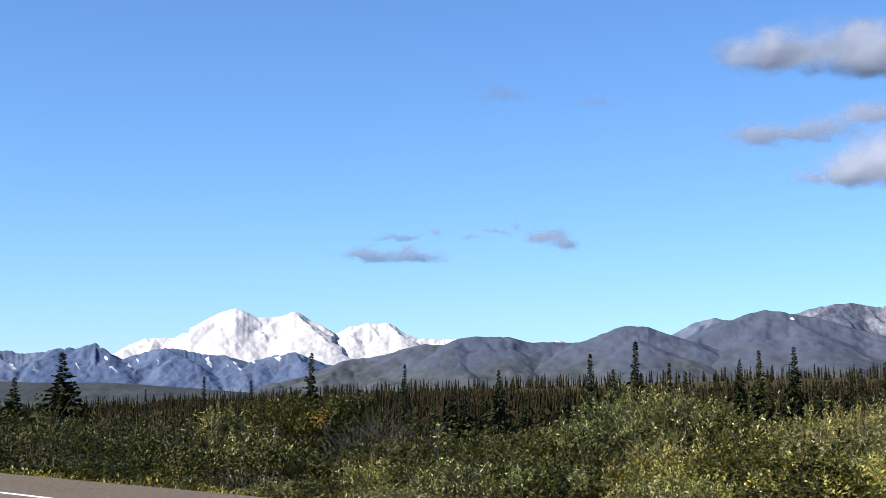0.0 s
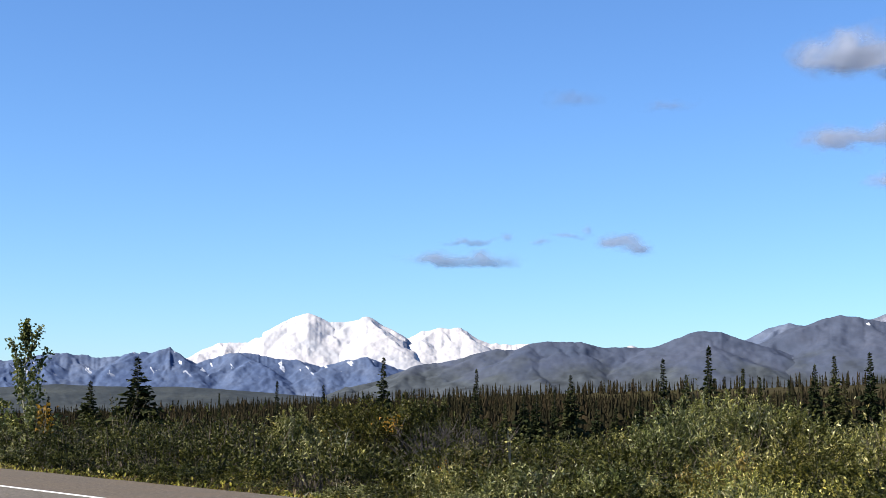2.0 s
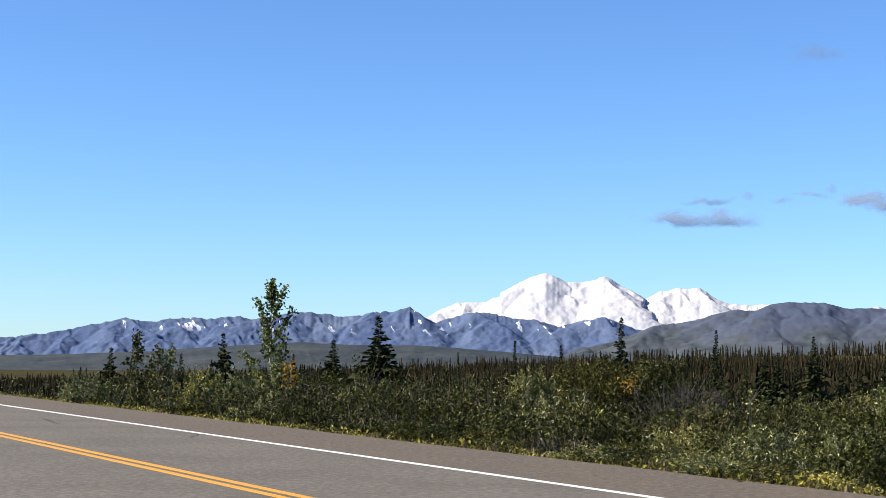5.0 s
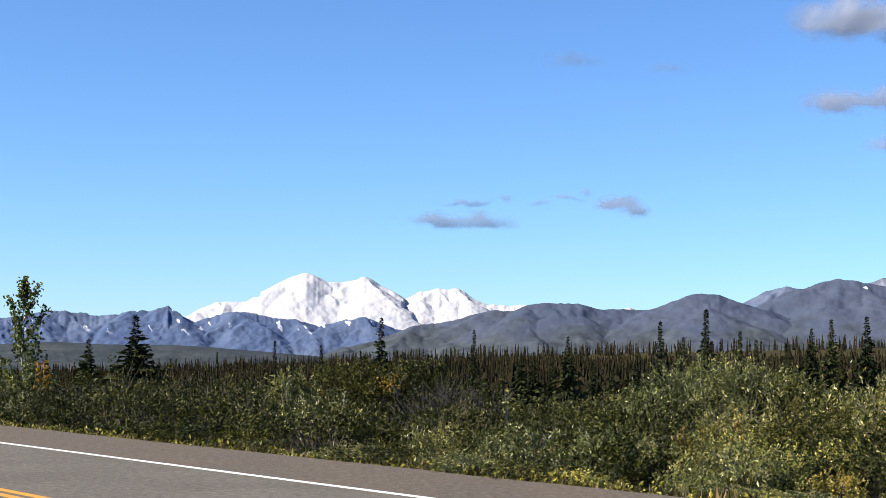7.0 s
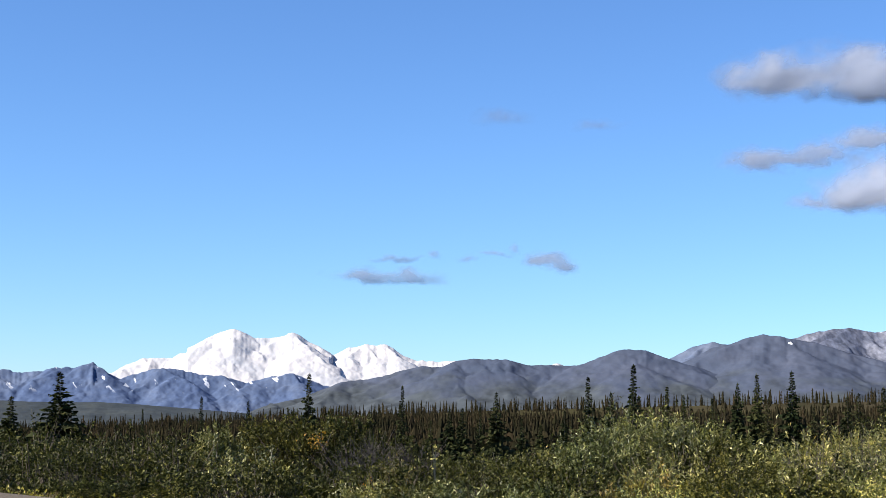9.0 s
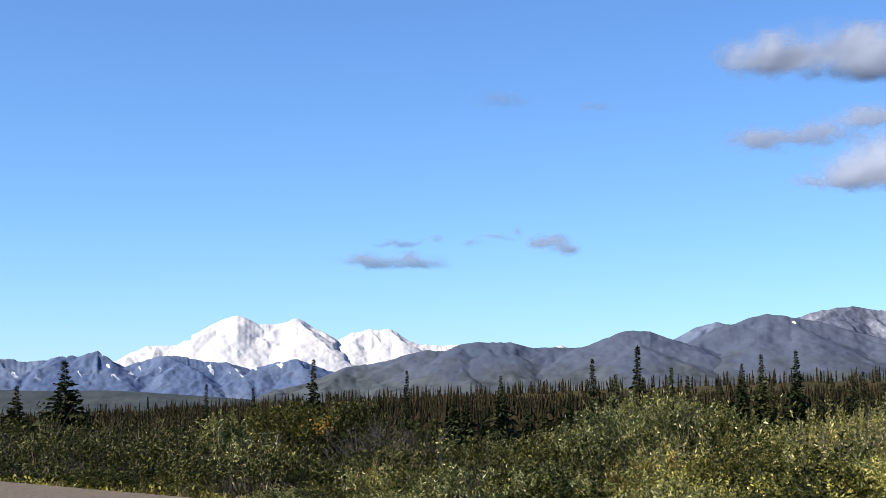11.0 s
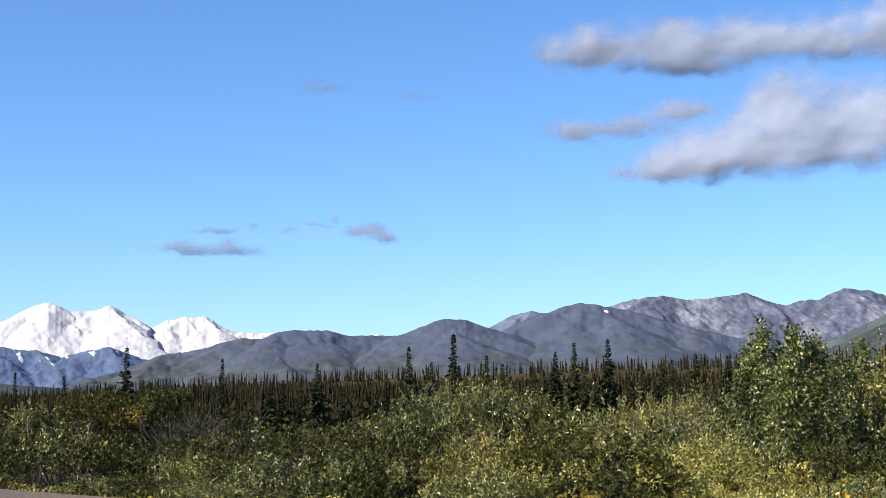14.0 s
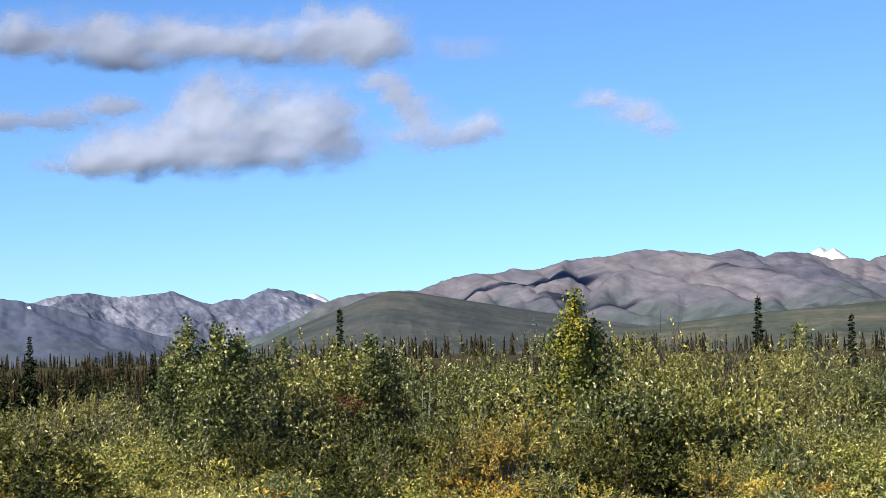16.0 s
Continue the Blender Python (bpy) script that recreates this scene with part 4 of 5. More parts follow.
# ---- spruces ----
def spruce_arrays(seed, height, radius, tiers, arms, full=True):
    """Trunk and needle sprays of a spruce of that height."""
    rng = np.random.RandomState(seed)
    lean = rng.normal(size=2) * 0.012 * height
    zs = np.linspace(0, height, 7)
    spine = np.stack([lean[0] * (zs / height) ** 2, lean[1] * (zs / height) ** 2, zs - 0.1], -1)
    trunk = tube(spine, np.linspace(0.014 * height, 0.004, 7), 5)
    base, way, ln, wd = [], [], [], []
    for k in range(tiers):
        for j in range(arms):
            f = min(0.985, (k + rng.uniform(0, 1.0)) / tiers)
            z = height * (0.06 + 0.94 * f)
            reach = radius * ((1 - f) + 0.02) * (0.78 + 0.22 * math.sin(k * 1.7 + seed))
            cx, cy = lean * f ** 2
            ang = 2 * np.pi * (j + rng.uniform(0, 0.9)) / arms + k * 1.1
            span = reach * rng.uniform(0.5, 1.1) * (0.5 if rng.uniform() < 0.12 else 1)
            drop = -0.45 + 0.8 * f + rng.uniform(-0.12, 0.12)
            d = np.array([math.cos(ang), math.sin(ang), drop])
            pieces = 4 if full is True else 1
            for q in range(pieces):
                t = (q + 0.3) / pieces if full is True else 0.05
                base.append(np.array([cx, cy, z]) + d * span * t * 0.75)
                way.append(d + rng.normal(size=3) * (0.5 if full is True else 0.25) * np.array([1, 1, 0.5]) + np.array([0, 0, -0.45]))
                ln.append(max(span * (0.5 if full is True else 1.1), 0.10) * rng.uniform(0.7, 1.2))
                wd.append(max(span * (0.44 if full is True else 0.8), 0.06))
    base.append(np.array([lean[0], lean[1], height * 0.965]))
    way.append(np.array([0, 0, 1.0]))
    ln.append(height * 0.05)
    wd.append(height * 0.012)
    return trunk, leaf_quads(np.array(base), np.array(way), np.array(ln), np.array(wd), rng)


SPRUCES = []
for v in range(7):
    trunk, needles = spruce_arrays(40 + v, 6.0, (1.1, 1.25, 1.7, 1.15, 2.1, 1.0, 1.5)[v], 40, 8)
    SPRUCES.append((mesh_from("spruce_trunk", *trunk, [M_TRUNK]), mesh_from("spruce_needles", *needles, [M_SPRUCE])))


def spruce(az, top_el, r, shape, label, wide=1.0):
    x, y = r * math.sin(radians(az)), r * math.cos(radians(az))
    g = float(ground_z(x, y))
    h = EYE.z + r * math.tan(radians(top_el)) - g
    ob = tagged(new("spruce_tree"), label, "spruce tree", group="spruces")
    s = h / 6.0
    ob.matrix_basis = Matrix.LocRotScale((x, y, g), Euler((0, 0, az * 3.7 + r)), (s * wide, s * wide, s))
    part("trunk", SPRUCES[shape][0], ob)
    part("crown", SPRUCES[shape][1], ob)


SLIM, BROAD = "slender dark green black spruce with ragged short branches", "broad dark green spruce with drooping full branches"
# azimuth, elevation of the top, distance, shape, width
SPRUCES_WEST = ((-15.5, 0.28, 75, 4, 0.8), (-13.0, 0.1, 72, 2, 0.7), (-11.95, -0.1, 140, 3, 0.7), (-11.5, 0.87, 70, 4, 0.75), (-11.3, -0.15, 150, 5, 0.7), (-9.0, 0.15, 125, 2, 0.8), (-7.62, 0.68, 110, 2, 1.2), (-5.93, 1.54, 82, 2, 1.4), (-3.1, 0.3, 150, 3, 0.7), (-1.04, 0.75, 130, 5, 0.9), (0.6, 0.62, 140, 0, 0.9), (2.76, 1.63, 105, 1, 1.1), (3.6, 0.4, 125, 3, 0.9), (5.0, 0.3, 110, 3, 0.9))
SPRUCES_MIDDLE = ((6.12, 1.23, 120, 0, 0.95), (7.13, 0.0, 80, 6, 0.85), (7.81, 0.43, 85, 2, 0.85), (8.27, 0.45, 82, 2, 0.85), (8.9, 0.5, 125, 3, 0.8), (9.52, 1.04, 88, 2, 0.85), (10.47, 0.11, 70, 6, 0.8), (11.1, -0.1, 72, 2, 0.9), (11.94, 0.39, 75, 2, 0.85), (12.8, 1.62, 92, 0, 1.1), (13.59, 1.06, 100, 2, 0.8), (14.42, 2.06, 100, 5, 1.25), (15.6, 1.3, 95, 1, 1.15), (16.2, 1.0, 110, 0, 1.1))
SPRUCES_EAST = ((17.2, 0.9, 105, 3, 1.1), (18.08, 1.42, 95, 2, 0.8), (18.76, 1.75, 105, 1, 1.1), (19.09, 0.89, 72, 6, 0.9), (19.96, 1.85, 100, 1, 1.2), (20.71, 0.62, 72, 2, 0.8), (21.14, 0.87, 78, 6, 0.85), (21.83, 0.98, 82, 2, 0.85), (22.2, 1.1, 85, 6, 0.9), (23.1, 1.3, 80, 2, 0.9), (24.2, 1.2, 95, 2, 0.9), (30.85, 2.78, 42, 5, 1.0), (45.85, 3.02, 52, 5, 1.1), (49.0, 2.35, 60, 0, 1.2))
for az, el, r, shape, wide in SPRUCES_WEST + SPRUCES_MIDDLE + SPRUCES_EAST:
    spruce(az, el, r, shape, BROAD if shape in (2, 4, 6) else SLIM, wide * (1.4 if shape in (2, 4, 6) else 1.15))


def spire(seed, height, radius, tiers, sides):
    """A slim far spruce: overlapping ragged skirts of needles, each hanging from the stem."""
    rng = np.random.RandomState(seed)
    vs, fs, n = [], [], 0
    tilt = rng.normal(size=2) * 0.02 * height
    for k in range(tiers):
        f0, f1 = k / tiers, (k + 1.0) / tiers
        reach = radius * ((1 - f0) ** 0.9 + 0.06) * rng.uniform(0.7, 1.2)
        ang = np.linspace(0, 2 * np.pi, sides, endpoint=False) + rng.uniform(0, 6)
        rim = reach * rng.uniform(0.5, 1.15, sides)
        mid = tilt * f0 ** 2
        vs.append(np.array([[tilt[0] * f1 ** 2, tilt[1] * f1 ** 2, height * min(1.0, f1 + 0.5 / tiers)]]))
        vs.append(np.stack([mid[0] + rim * np.cos(ang), mid[1] + rim * np.sin(ang), height * (f0 + 0.03) - rim * 0.25 + rng.uniform(-0.1, 0.1, sides)], -1))
        i = np.arange(sides)
        fs.append(np.stack([np.full(sides, n), n + 1 + i, n + 1 + (i + 1) % sides], -1))
        n += sides + 1
    return np.concatenate(vs), np.concatenate(fs)


def plant_forest():
    """The spruce forest on the plain beyond the shrubs, and the line of trees on its far rise."""
    rng = np.random.RandomState(77)
    shapes = [spire(200 + v, 6.0, rng.uniform(0.75, 1.2), 7, 5) for v in range(10)]
    small = [spire(300 + v, 6.0, rng.uniform(0.75, 1.15), 5, 4) for v in range(8)]
    pieces_l = []

    def stand(az, r, h):
        x, y = r * math.sin(radians(az)), r * math.cos(radians(az))
        g = float(ground_z(x, y))
        h = h * np.interp(az, [-12, 0, 8, 14], [0.78, 0.78, 0.86, 0.94] if r < 560 else [0.85, 0.8, 0.92, 1.0])
        h = h * (np.interp(az, [26, 32], [1.0, 1.45]) if r > 560 else 1.0)
        needles = shapes[rng.randint(10)] if r < 330 else small[rng.randint(8)]
        s = h / 6.0
        turn = rng.uniform(0, 6.28)
        w = s * rng.uniform(0.75, 1.2)
        m = np.array([[math.cos(turn) * w, math.sin(turn) * w, 0], [-math.sin(turn) * w, math.cos(turn) * w, 0], [0, 0, s]])
        pieces_l.append((needles[0] @ m + np.array([x, y, g]), needles[1]))

    for _ in range(9800):
        az = rng.uniform(-24, 54)
        r = 122 + np.interp(az, [2, 9, 25], [335, 235, 215]) * rng.uniform() ** 0.75
        clump = float(vnoise(az * 0.9, r / 40.0, 51, 3))
        if clump < 0.22 + 0.12 * (az > 26):
            continue
        stand(az, r, rng.uniform(2.9, 4.9) * (0.75 + 0.5 * clump) * (1.3 if rng.uniform() < 0.06 else 1))
    for _ in range(2000):
        az, r = rng.uniform(-24, 54), rng.uniform(590, 720)
        if float(vnoise(az * 1.2, r / 60.0, 61, 3)) > 0.38:
            stand(az, r, rng.uniform(2.8, 6.4))
    for _ in range(900):
        az, r = rng.uniform(-24, 54), rng.uniform(440, 590)
        if az < 4 or rng.uniform() < 0.06:
            stand(az, r, rng.uniform(2.6, 5.2))
    for _ in range(5200):
        az, r = rng.uniform(-24, 10), 150 + 330 * rng.uniform() ** 0.8
        stand(az, r, rng.uniform(2.6, 4.6))
    lv, lf = join(pieces_l)
    me = mesh_from("spruce_forest", lv, lf, [M_FAR_SPRUCE])
    tagged(new("spruce_forest", me), "dense dark brownish-green black spruce forest on the plain", "forest", kind="stuff")


plant_forest()


# ---- poplars ----
def poplar(az, top_el, r, seed, spread, leaves, mat, label, bare=0.3, arms=14, lean=0.0, loose=0.07):
    """A young poplar with a pale trunk, upright limbs and broad leaves."""
    rng = np.random.RandomState(seed)
    x, y = r * math.sin(radians(az)), r * math.cos(radians(az))
    g = float(ground_z(x, y))
    h = EYE.z + r * math.tan(radians(top_el)) - g
    ob = tagged(new("poplar_tree"), label, "poplar tree", group="young poplars")
    ob.matrix_basis = pose(x, y, g, 0, 0, -az)
    zs = np.linspace(0, h * 0.97, 9)
    sway = np.cumsum(rng.normal(size=(9, 2)) * 0.012 * h, axis=0)
    spine = np.stack([sway[:, 0] - lean * (zs / h) ** 1.5, sway[:, 1], zs - 0.05], -1)
    spine[:, :2] -= spine[0, :2]
    part("trunk", mesh_from("poplar_trunk", *tube(spine, np.linspace(0.011 * h + 0.008, 0.006, 9), 6), [M_PALE]), ob)
    wood, base, way = [], [], []
    per = int(leaves * np.interp(r, [30, 45], [1.4, 0.75])) // (arms + 2)
    for k in range(arms + 2):
        f = bare + (1 - bare) * k / (arms + 1) * 0.95
        root = np.array([np.interp(f * h, zs, spine[:, q]) for q in range(3)])
        ang = k * 2.4 + rng.uniform(-0.5, 0.5)
        d = np.array([math.cos(ang), math.sin(ang), rng.uniform(1.0, 2.2)])
        d /= np.linalg.norm(d)
        span = spread * h * (1.05 - f) ** 0.7 * rng.uniform(0.6, 1.2) + 0.08 * h
        if k >= arms:
            d, span = np.array([0.05, 0.02, 1.0]), h * 0.12
        tip = root + d * span
        mid = root + d * span * 0.5 + np.array([0, 0, -0.04 * span])
        wood.append(tube(np.array([root, mid, tip]), [0.004 * h, 0.003 * h, 0.002]))
        s = rng.uniform(0.12, 1.05, per)[:, None]
        base.append(root + (tip - root) * s + rng.normal(size=(per, 3)) * (0.05 + span * loose))
        way.append(d * 0.3 + rng.normal(size=(per, 3)) * 0.8 + np.array([0, 0, -0.1]))
    for (v, f), at, along in zip(wood, base, way):
        limb = part("limb", mesh_from("poplar_limb", v, f, [M_TWIG]), ob)
        size = rng.uniform(0.7, 1.25, len(at)) * np.interp(r, [30, 46], [0.08, 0.115])
        part("leaves", mesh_from("poplar_leaves", *leaf_quads(at, along, size, size * 0.7, rng), [mat]), limb)
    return ob


P_GREEN = "young poplar with a pale trunk and green leaves among shrubs"
poplar(-9.74, 2.32, 46, 3, 0.40, 3000, M_POPLAR, "tall young poplar with pale trunk and sparse upright limbs", 0.12, 11, 0.05, 0.022)
# these two poplars take the dark alder leaf colour in place of backlight
poplar(-14.55, 0.55, 52, 5, 0.22, 1300, M_ALDER, P_GREEN, 0.15, 12)
poplar(-13.9, 0.1, 53, 6, 0.24, 1000, M_ALDER, P_GREEN, 0.1, 10)
poplar(-13.4, 0.0, 52, 7, 0.26, 1000, M_WILLOW, P_GREEN, 0.1, 10)
for az, el, r, seed, wide, count in ((25.35, 1.95, 31, 9, 0.32, 1500), (26.6, 1.85, 31.5, 10, 0.34, 1600), (27.3, 1.5, 32, 11, 0.42, 1500), (28.6, 1.35, 34, 12, 0.42, 1300), (24.75, 0.8, 30, 13, 0.4, 1200),
                                     (26.0, 0.9, 29.5, 21, 0.45, 1500), (32.2, 1.5, 33, 14, 0.42, 1300), (40.3, 1.9, 27.5, 16, 0.4, 1500), (47.0, 1.7, 36, 17, 0.36, 900)):
    poplar(az, el, r, seed, wide, count, M_POPLAR, P_GREEN, 0.16, 20)
poplar(39.43, 2.75, 27, 15, 0.15, 1500, M_POPLAR_Y, "young poplar turning yellow with a pale trunk", 0.32, 15, 0.0, 0.05)
poplar(39.0, 1.7, 27.5, 19, 0.36, 1800, M_POPLAR, P_GREEN, 0.2, 16)


# ---- tall shrubs that stand out ----
def tall_shrub(az, top_el, r, wide, kind, mat, label, leaves=2200, seed=1, name=None):
    x, y = r * math.sin(radians(az)), r * math.cos(radians(az))
    g = float(ground_z(x, y))
    h = EYE.z + r * math.tan(radians(top_el)) - g
    _, _, _, _, ll, lw, upr = KINDS[kind]
    grow = 1.15 if r < 38 else 1.45
    wood, leaf = shrub_arrays(seed, h, wide, leaves, ll * grow, lw * grow, 26, upr, 0.25, 20)
    ob = tagged(new(name or kind + "_shrub"), label, "shrub", group="tall shrubs")
    ob.matrix_basis = pose(x, y, g, 0, 0, seed * 37.0)
    stems, leafy = shrub_meshes(kind, wood, leaf, mat)
    for stem in stems:
        part("stem", stem, ob)
    part("foliage", leafy, ob)


T_WILLOW, T_ALDER, T_BIRCH = "tall silvery green willow bush with upright shoots", "tall dark green alder bush with dense leaves", "bronze-green bush turning to autumn colour"
BUSHES_NEAR = ((14.3, 0.35, 34, 1.3, "willow"), (15.3, 0.38, 35, 1.3, "willow"), (16.3, 0.1, 34, 1.2, "willow"), (13.2, -0.2, 33, 1.0, "willow"), (17.2, -0.3, 33, 1.0, "alder"), (29.9, 1.45, 33, 1.3, "alder"), (31.0, 1.75, 34, 1.3, "alder"), (32.6, 1.5, 34, 1.1, "alder"), (34.5, 0.95, 33, 1.2, "willow"), (36.3, 1.1, 33, 1.2, "willow"), (37.7, 0.9, 32, 1.2, "alder"), (41.6, 1.75, 30, 1.3, "dwarf_birch"), (42.9, 1.65, 31, 1.3, "dwarf_birch"))
BUSHES_FAR = ((41.3, 0.25, 25, 1.3, "alder"), (42.6, 0.1, 25.5, 1.4, "alder"), (43.7, -0.1, 26, 1.2, "alder"), (44.3, 0.9, 31, 1.2, "willow"), (46.6, 1.35, 34, 1.2, "willow"), (47.9, 1.2, 33, 1.3, "willow"), (49.6, 1.0, 33, 1.3, "willow"), (51.0, 1.0, 33, 1.3, "willow"), (1.2, -0.05, 52, 1.5, "alder"), (2.4, 0.2, 50, 1.4, "alder"), (3.9, 0.25, 50, 1.2, "alder"), (5.6, -0.6, 47, 1.5, "alder"), (-0.4, -0.3, 46, 0.8, "willow"), (-12.3, -0.45, 54, 1.4, "dwarf_birch"), (-10.9, -0.5, 52, 1.4, "willow"), (-16.2, -0.6, 58, 1.4, "willow"))
for k, (az, el, r, wide, kind) in enumerate(BUSHES_NEAR + BUSHES_FAR):
    # alder on the right wears a brighter leaf colour to look sunlit
    tall_shrub(az, el, r, wide, kind, M_BUSH if (kind == "alder" and az > 20) or 13 < az < 17 or 33 < az < 38 else KINDS[kind][0], {"willow": T_WILLOW, "alder": T_ALDER, "dwarf_birch": T_BIRCH}[kind], 6400, 60 + k)

for k, (az, el, r, wide) in enumerate(((34.8, -1.3, 21.5, 0.45), (35.8, -1.15, 22.5, 0.5), (36.9, -1.3, 21.5, 0.4), (14.6, -1.55, 22.5, 0.45), (5.9, -1.4, 33, 0.55))):
    tall_shrub(az, el, r, wide, "dwarf_birch", M_BRONZE, "low dwarf birch turned bronze and orange", 1900, 140 + k)


# ---- roadside details ----
def spot(az, r):
    x, y = r * math.sin(radians(az)), r * math.cos(radians(az))
    return x, y, float(ground_z(x, y))


def bare_shrub(az, r, top_el, wide, seed):
    """A leafless shrub of many fine grey-brown twigs."""
    rng = np.random.RandomState(seed)
    x, y, g = spot(az, r)
    h = EYE.z + r * math.tan(radians(top_el)) - g
    ob = tagged(new("bare_shrub"), "leafless grey-brown shrub with a tangle of fine twigs", "shrub", group="bare shrubs")
    ob.matrix_basis = pose(x, y, g)
    twigs = []
    for _ in range(34):
        ang, lean = rng.uniform(0, 6.28), rng.uniform(0.1, 1.0)
        tip = np.array([math.cos(ang) * wide * lean, math.sin(ang) * wide * lean, h * rng.uniform(0.6, 1.0) * (1 - 0.25 * lean)])
        t = np.linspace(0, 1, 5)[:, None]
        c = 2 * t * (1 - t) * tip * np.array([0.3, 0.3, 0.6]) + t * t * tip
        twigs.append(tube(c, np.linspace(0.014, 0.004, 5)))
        for _ in range(9):
            k = rng.randint(1, 5)
            d = rng.normal(size=3) * 0.5 + np.array([math.cos(ang) * 0.4, math.sin(ang) * 0.4, 0.8])
            twigs.append(tube(np.array([c[k], c[k] + d * h * rng.uniform(0.1, 0.24)]), [0.007, 0.003]))
    part("branchwork", mesh_from("bare_twigs", *join(twigs), [M_DEAD]), ob)


for az, r, el, wide, seed in ((4.3, 44, -0.55, 1.1, 1), (5.2, 45, -0.6, 1.0, 2), (6.6, 46, -0.8, 0.9, 3), (42.6, 31.5, 1.8, 0.4, 4), (29.0, 35, 1.15, 0.7, 5), (44.5, 31, 1.2, 0.5, 6), (48.2, 35, 1.4, 0.4, 8)):
    bare_shrub(az, r, el, wide, seed)


def leaf_tuft(name, az, r, low, high, wide, count, mat, length, label, category, seed, stem=True):
    """A small plant whose leaves fill a height from low to high above the ground."""
    rng = np.random.RandomState(seed)
    x, y, g = spot(az, r)
    ob = tagged(new(name), label, category, group="small bright plants")
    ob.matrix_basis = pose(x, y, g, 0, 0, seed * 31.0)
    z = rng.uniform(low, high, count)
    base = np.stack([rng.normal(size=count) * wide, rng.normal(size=count) * wide, z], -1)
    size = rng.uniform(0.7, 1.3, count) * length
    part("foliage", mesh_from("tuft_leaves", *leaf_quads(base, rng.normal(size=(count, 3)) + np.array([0, 0, 0.3]), size, size * 0.62, rng), [mat]), ob)
    if stem:
        for k in range(3):
            a = rng.uniform(0, 6.28)
            tip = np.array([math.cos(a) * wide, math.sin(a) * wide, high * 0.95])
            part("stem", mesh_from("tuft_stem", *tube(np.array([[0, 0, -0.05], tip * 0.5, tip]), [0.012, 0.008, 0.003]), [M_PALE]), ob)


for k, (az, r, low, high, wide, count, mat, length, label) in enumerate((
        (-9.15, 44.5, 1.6, 2.5, 0.11, 110, M_ORANGE, 0.12, "small sapling with golden orange leaves beside the poplar"),
        (-10.6, 47, 0.2, 0.9, 0.2, 160, M_POPLAR_Y, 0.08, "yellow-leaved sapling at the road edge"),
        (-12.1, 50, 0.2, 0.8, 0.25, 160, M_POPLAR_Y, 0.08, "yellow-leaved sapling at the road edge"),
        (5.6, 33, 0.35, 1.0, 0.3, 260, M_ORANGE, 0.06, "low shrub turned golden yellow"),
        (3.1, 47, 1.5, 2.0, 0.2, 60, M_ORANGE, 0.08, "orange-leaved branch tips among dark shrubs"),
        (14.7, 24, 0.35, 0.8, 0.16, 160, M_RED, 0.05, "small red-leaved shrub among green willows"),
        (13.5, 25, 0.4, 0.85, 0.25, 160, M_ORANGE, 0.05, "low shrub turned golden yellow"),
        (28.3, 19, 0.3, 0.75, 0.12, 90, M_ORANGE, 0.06, "low shrub turned golden yellow"),
        (31.3, 31, 1.6, 1.9, 0.2, 120, M_RED, 0.06, "rusty red leafy branch in a dark bush"),
        (35.2, 20, 0.3, 0.85, 0.4, 420, M_ORANGE, 0.045, "low shrub turned golden yellow"),
        (37.0, 19.5, 0.3, 0.8, 0.35, 360, M_ORANGE, 0.045, "low shrub turned golden yellow"),
        (41.5, 18, 0.2, 0.6, 0.3, 300, M_ORANGE, 0.045, "low shrub turned golden yellow"),
        (1.2, 39, 0.6, 1.75, 0.22, 240, M_WILLOW, 0.085, "pale-leaved sapling standing above the shrubs"),
        (-0.6, 43, 0.8, 2.0, 0.14, 110, M_WILLOW, 0.09, "pale-leaved sapling standing above the shrubs"),
        (7.4, 33, 0.6, 1.75, 0.1, 70, M_WILLOW, 0.08, "thin pale sapling standing above the shrubs"),
        (33.9, 30, 1.4, 2.15, 0.12, 90, M_WILLOW, 0.07, "thin pale sapling standing above the shrubs"),
        (18.9, 34, 0.6, 1.8, 0.16, 120, M_WILLOW, 0.08, "pale-leaved sapling standing above the shrubs"))):
    leaf_tuft("sapling" if "sapling" in label else "small_shrub", az, r, low, high, wide, count, mat, length, label, "sapling" if "sapling" in label else "shrub", 300 + k, "sapling" in label)


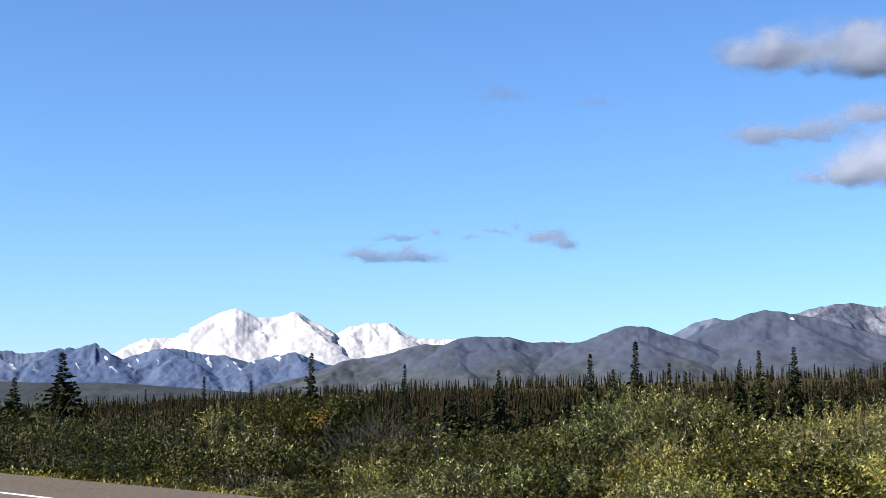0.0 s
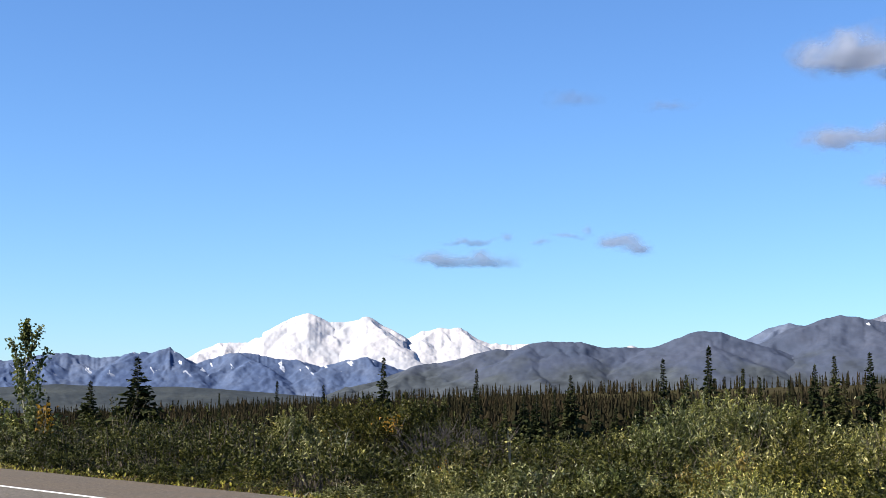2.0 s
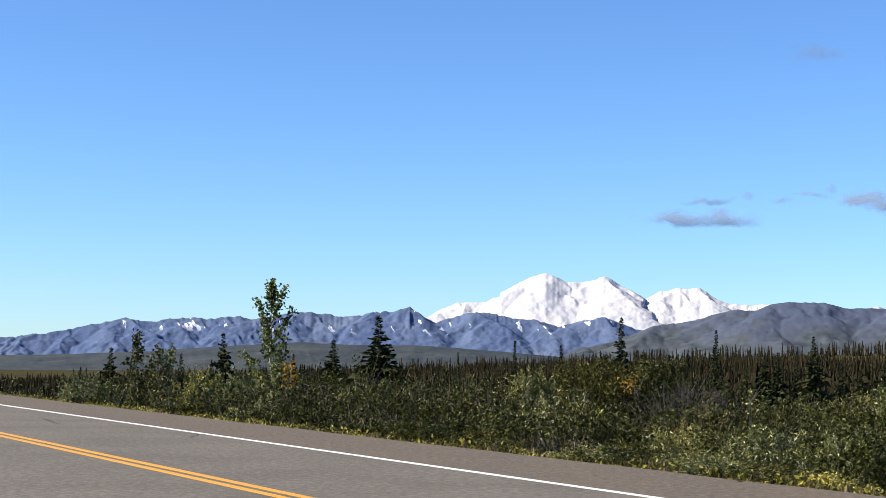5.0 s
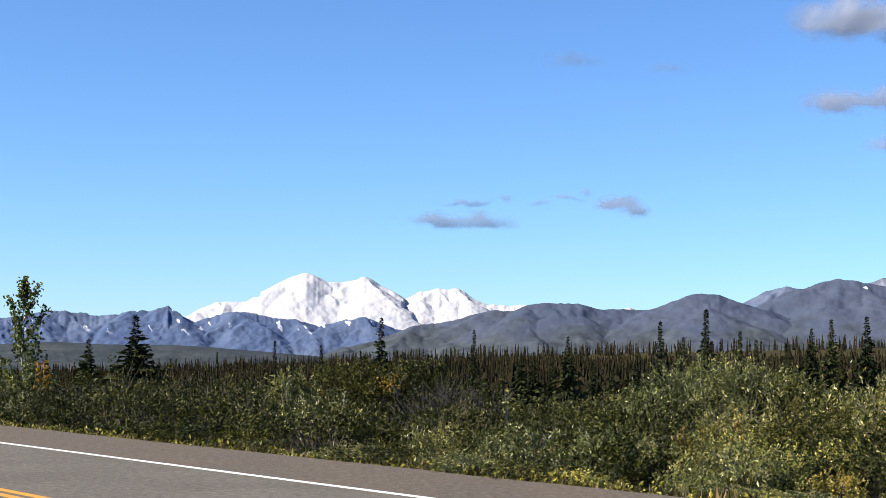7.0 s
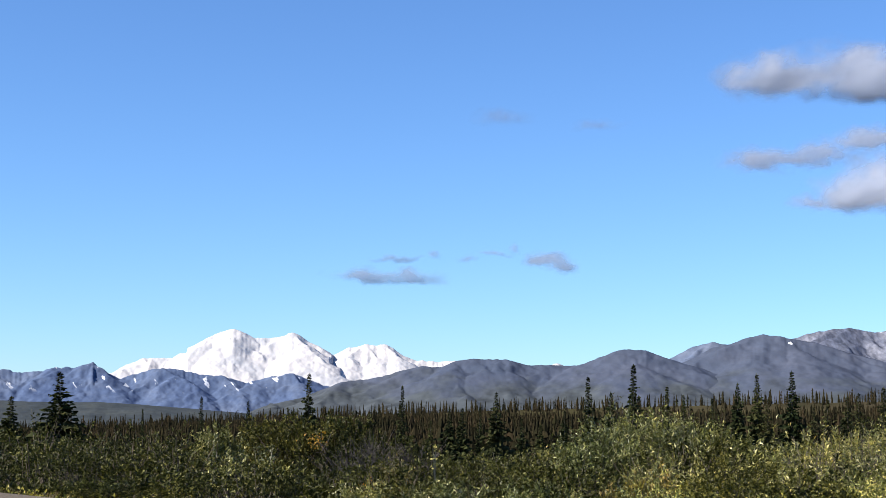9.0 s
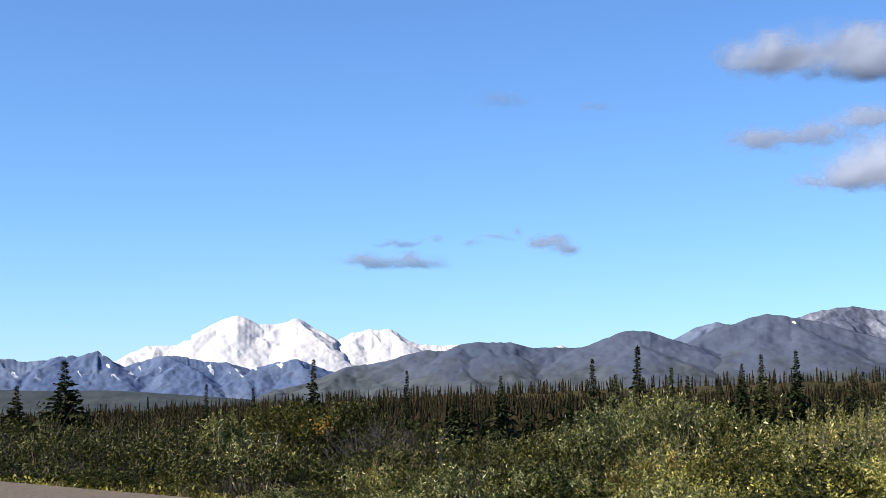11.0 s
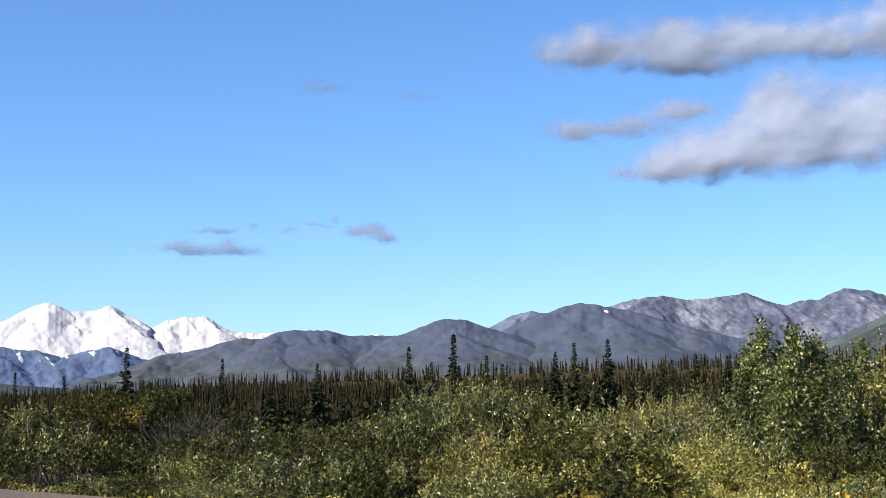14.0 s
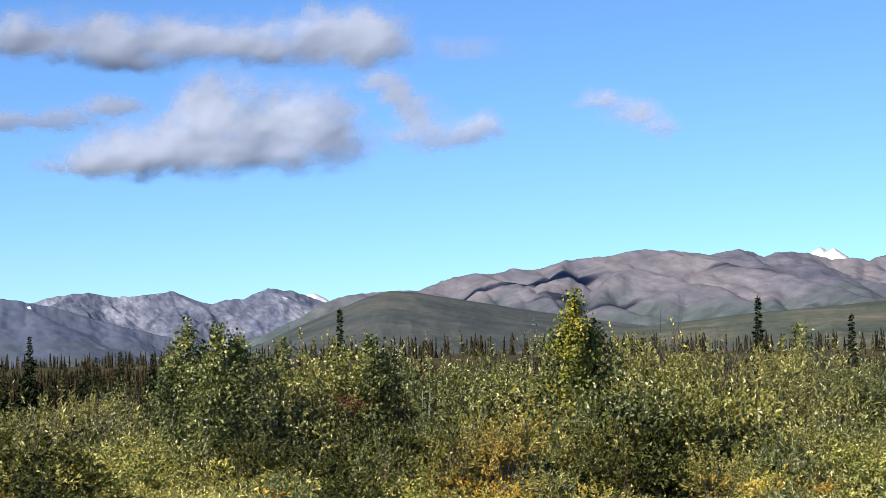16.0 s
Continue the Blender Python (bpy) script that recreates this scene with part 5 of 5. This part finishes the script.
def verge_grass():
    """Grass and small herbs along the edge of the pavement."""
    rng = np.random.RandomState(9)
    n = 15000
    v = rng.uniform(8, 60, n)
    u = FAR_EDGE + 0.02 + np.abs(rng.normal(size=n)) * 0.42
    x, y = u * RN[0] + v * RD[0], u * RN[1] + v * RD[1]
    base = np.stack([x, y, ground_z(x, y) - 0.02], -1)
    tall = rng.uniform(0.06, 0.27, n) * np.clip((u - FAR_EDGE) * 1.6 + 0.3, 0.3, 1)
    way = rng.normal(size=(n, 3)) * 0.6 + np.array([0, 0, 0.8])
    broad = rng.uniform(size=n) < 0.3
    me = mesh_from("verge_grass", *leaf_quads(base, way, tall, np.where(broad, tall * 0.35, 0.02), rng), [M_GRASS])
    tagged(new("verge_grass", me), "straggling dry grass and low herbs at the pavement edge", "grass", kind="stuff")
    herbs = rng.uniform(size=n) < 0.16
    size = rng.uniform(0.05, 0.1, n)[herbs]
    me = mesh_from("verge_herbs", *leaf_quads(base[herbs] + np.array([0, 0, 1.0]) * (tall[herbs] * 0.8)[:, None], rng.normal(size=(int(herbs.sum()), 3)) + np.array([0, 0, 0.4]), size, size * 0.6, rng), [M_POPLAR_Y])
    tagged(new("verge_herbs", me), "yellowing broad-leaved herbs along the pavement edge", "herbs", kind="stuff")


verge_grass()


def road_cracks():
    """Sealed cracks across the far lane."""
    rng = np.random.RandomState(3)
    for v0, u0, span in ((33.0, 8.6, 3.2), (27.0, 9.4, 1.6), (41.0, 8.0, 2.5)):
        t = np.linspace(0, 1, 14)
        vs = v0 + t * span + np.cumsum(rng.normal(size=14)) * 0.03
        us = u0 + t * 0.5 + np.cumsum(rng.normal(size=14)) * 0.03
        pts = []
        for o in (-0.02, 0.02):
            w = us + o * rng.uniform(0.6, 1.3, 14)
            pts.append(np.stack([w * RN[0] + vs * RD[0], w * RN[1] + vs * RD[1], np.full(14, 0.004)], -1))
        i = np.arange(13)
        me = mesh_from("road_crack", np.concatenate(pts), np.stack([i, i + 14, i + 15, i + 1], -1), [M_TAR])
        tagged(new("road_crack", me), "thin dark crack across the worn asphalt", "road crack", kind="structure")


M_TAR = paint("crack_tar", (0.03, 0.028, 0.026))
road_cracks()
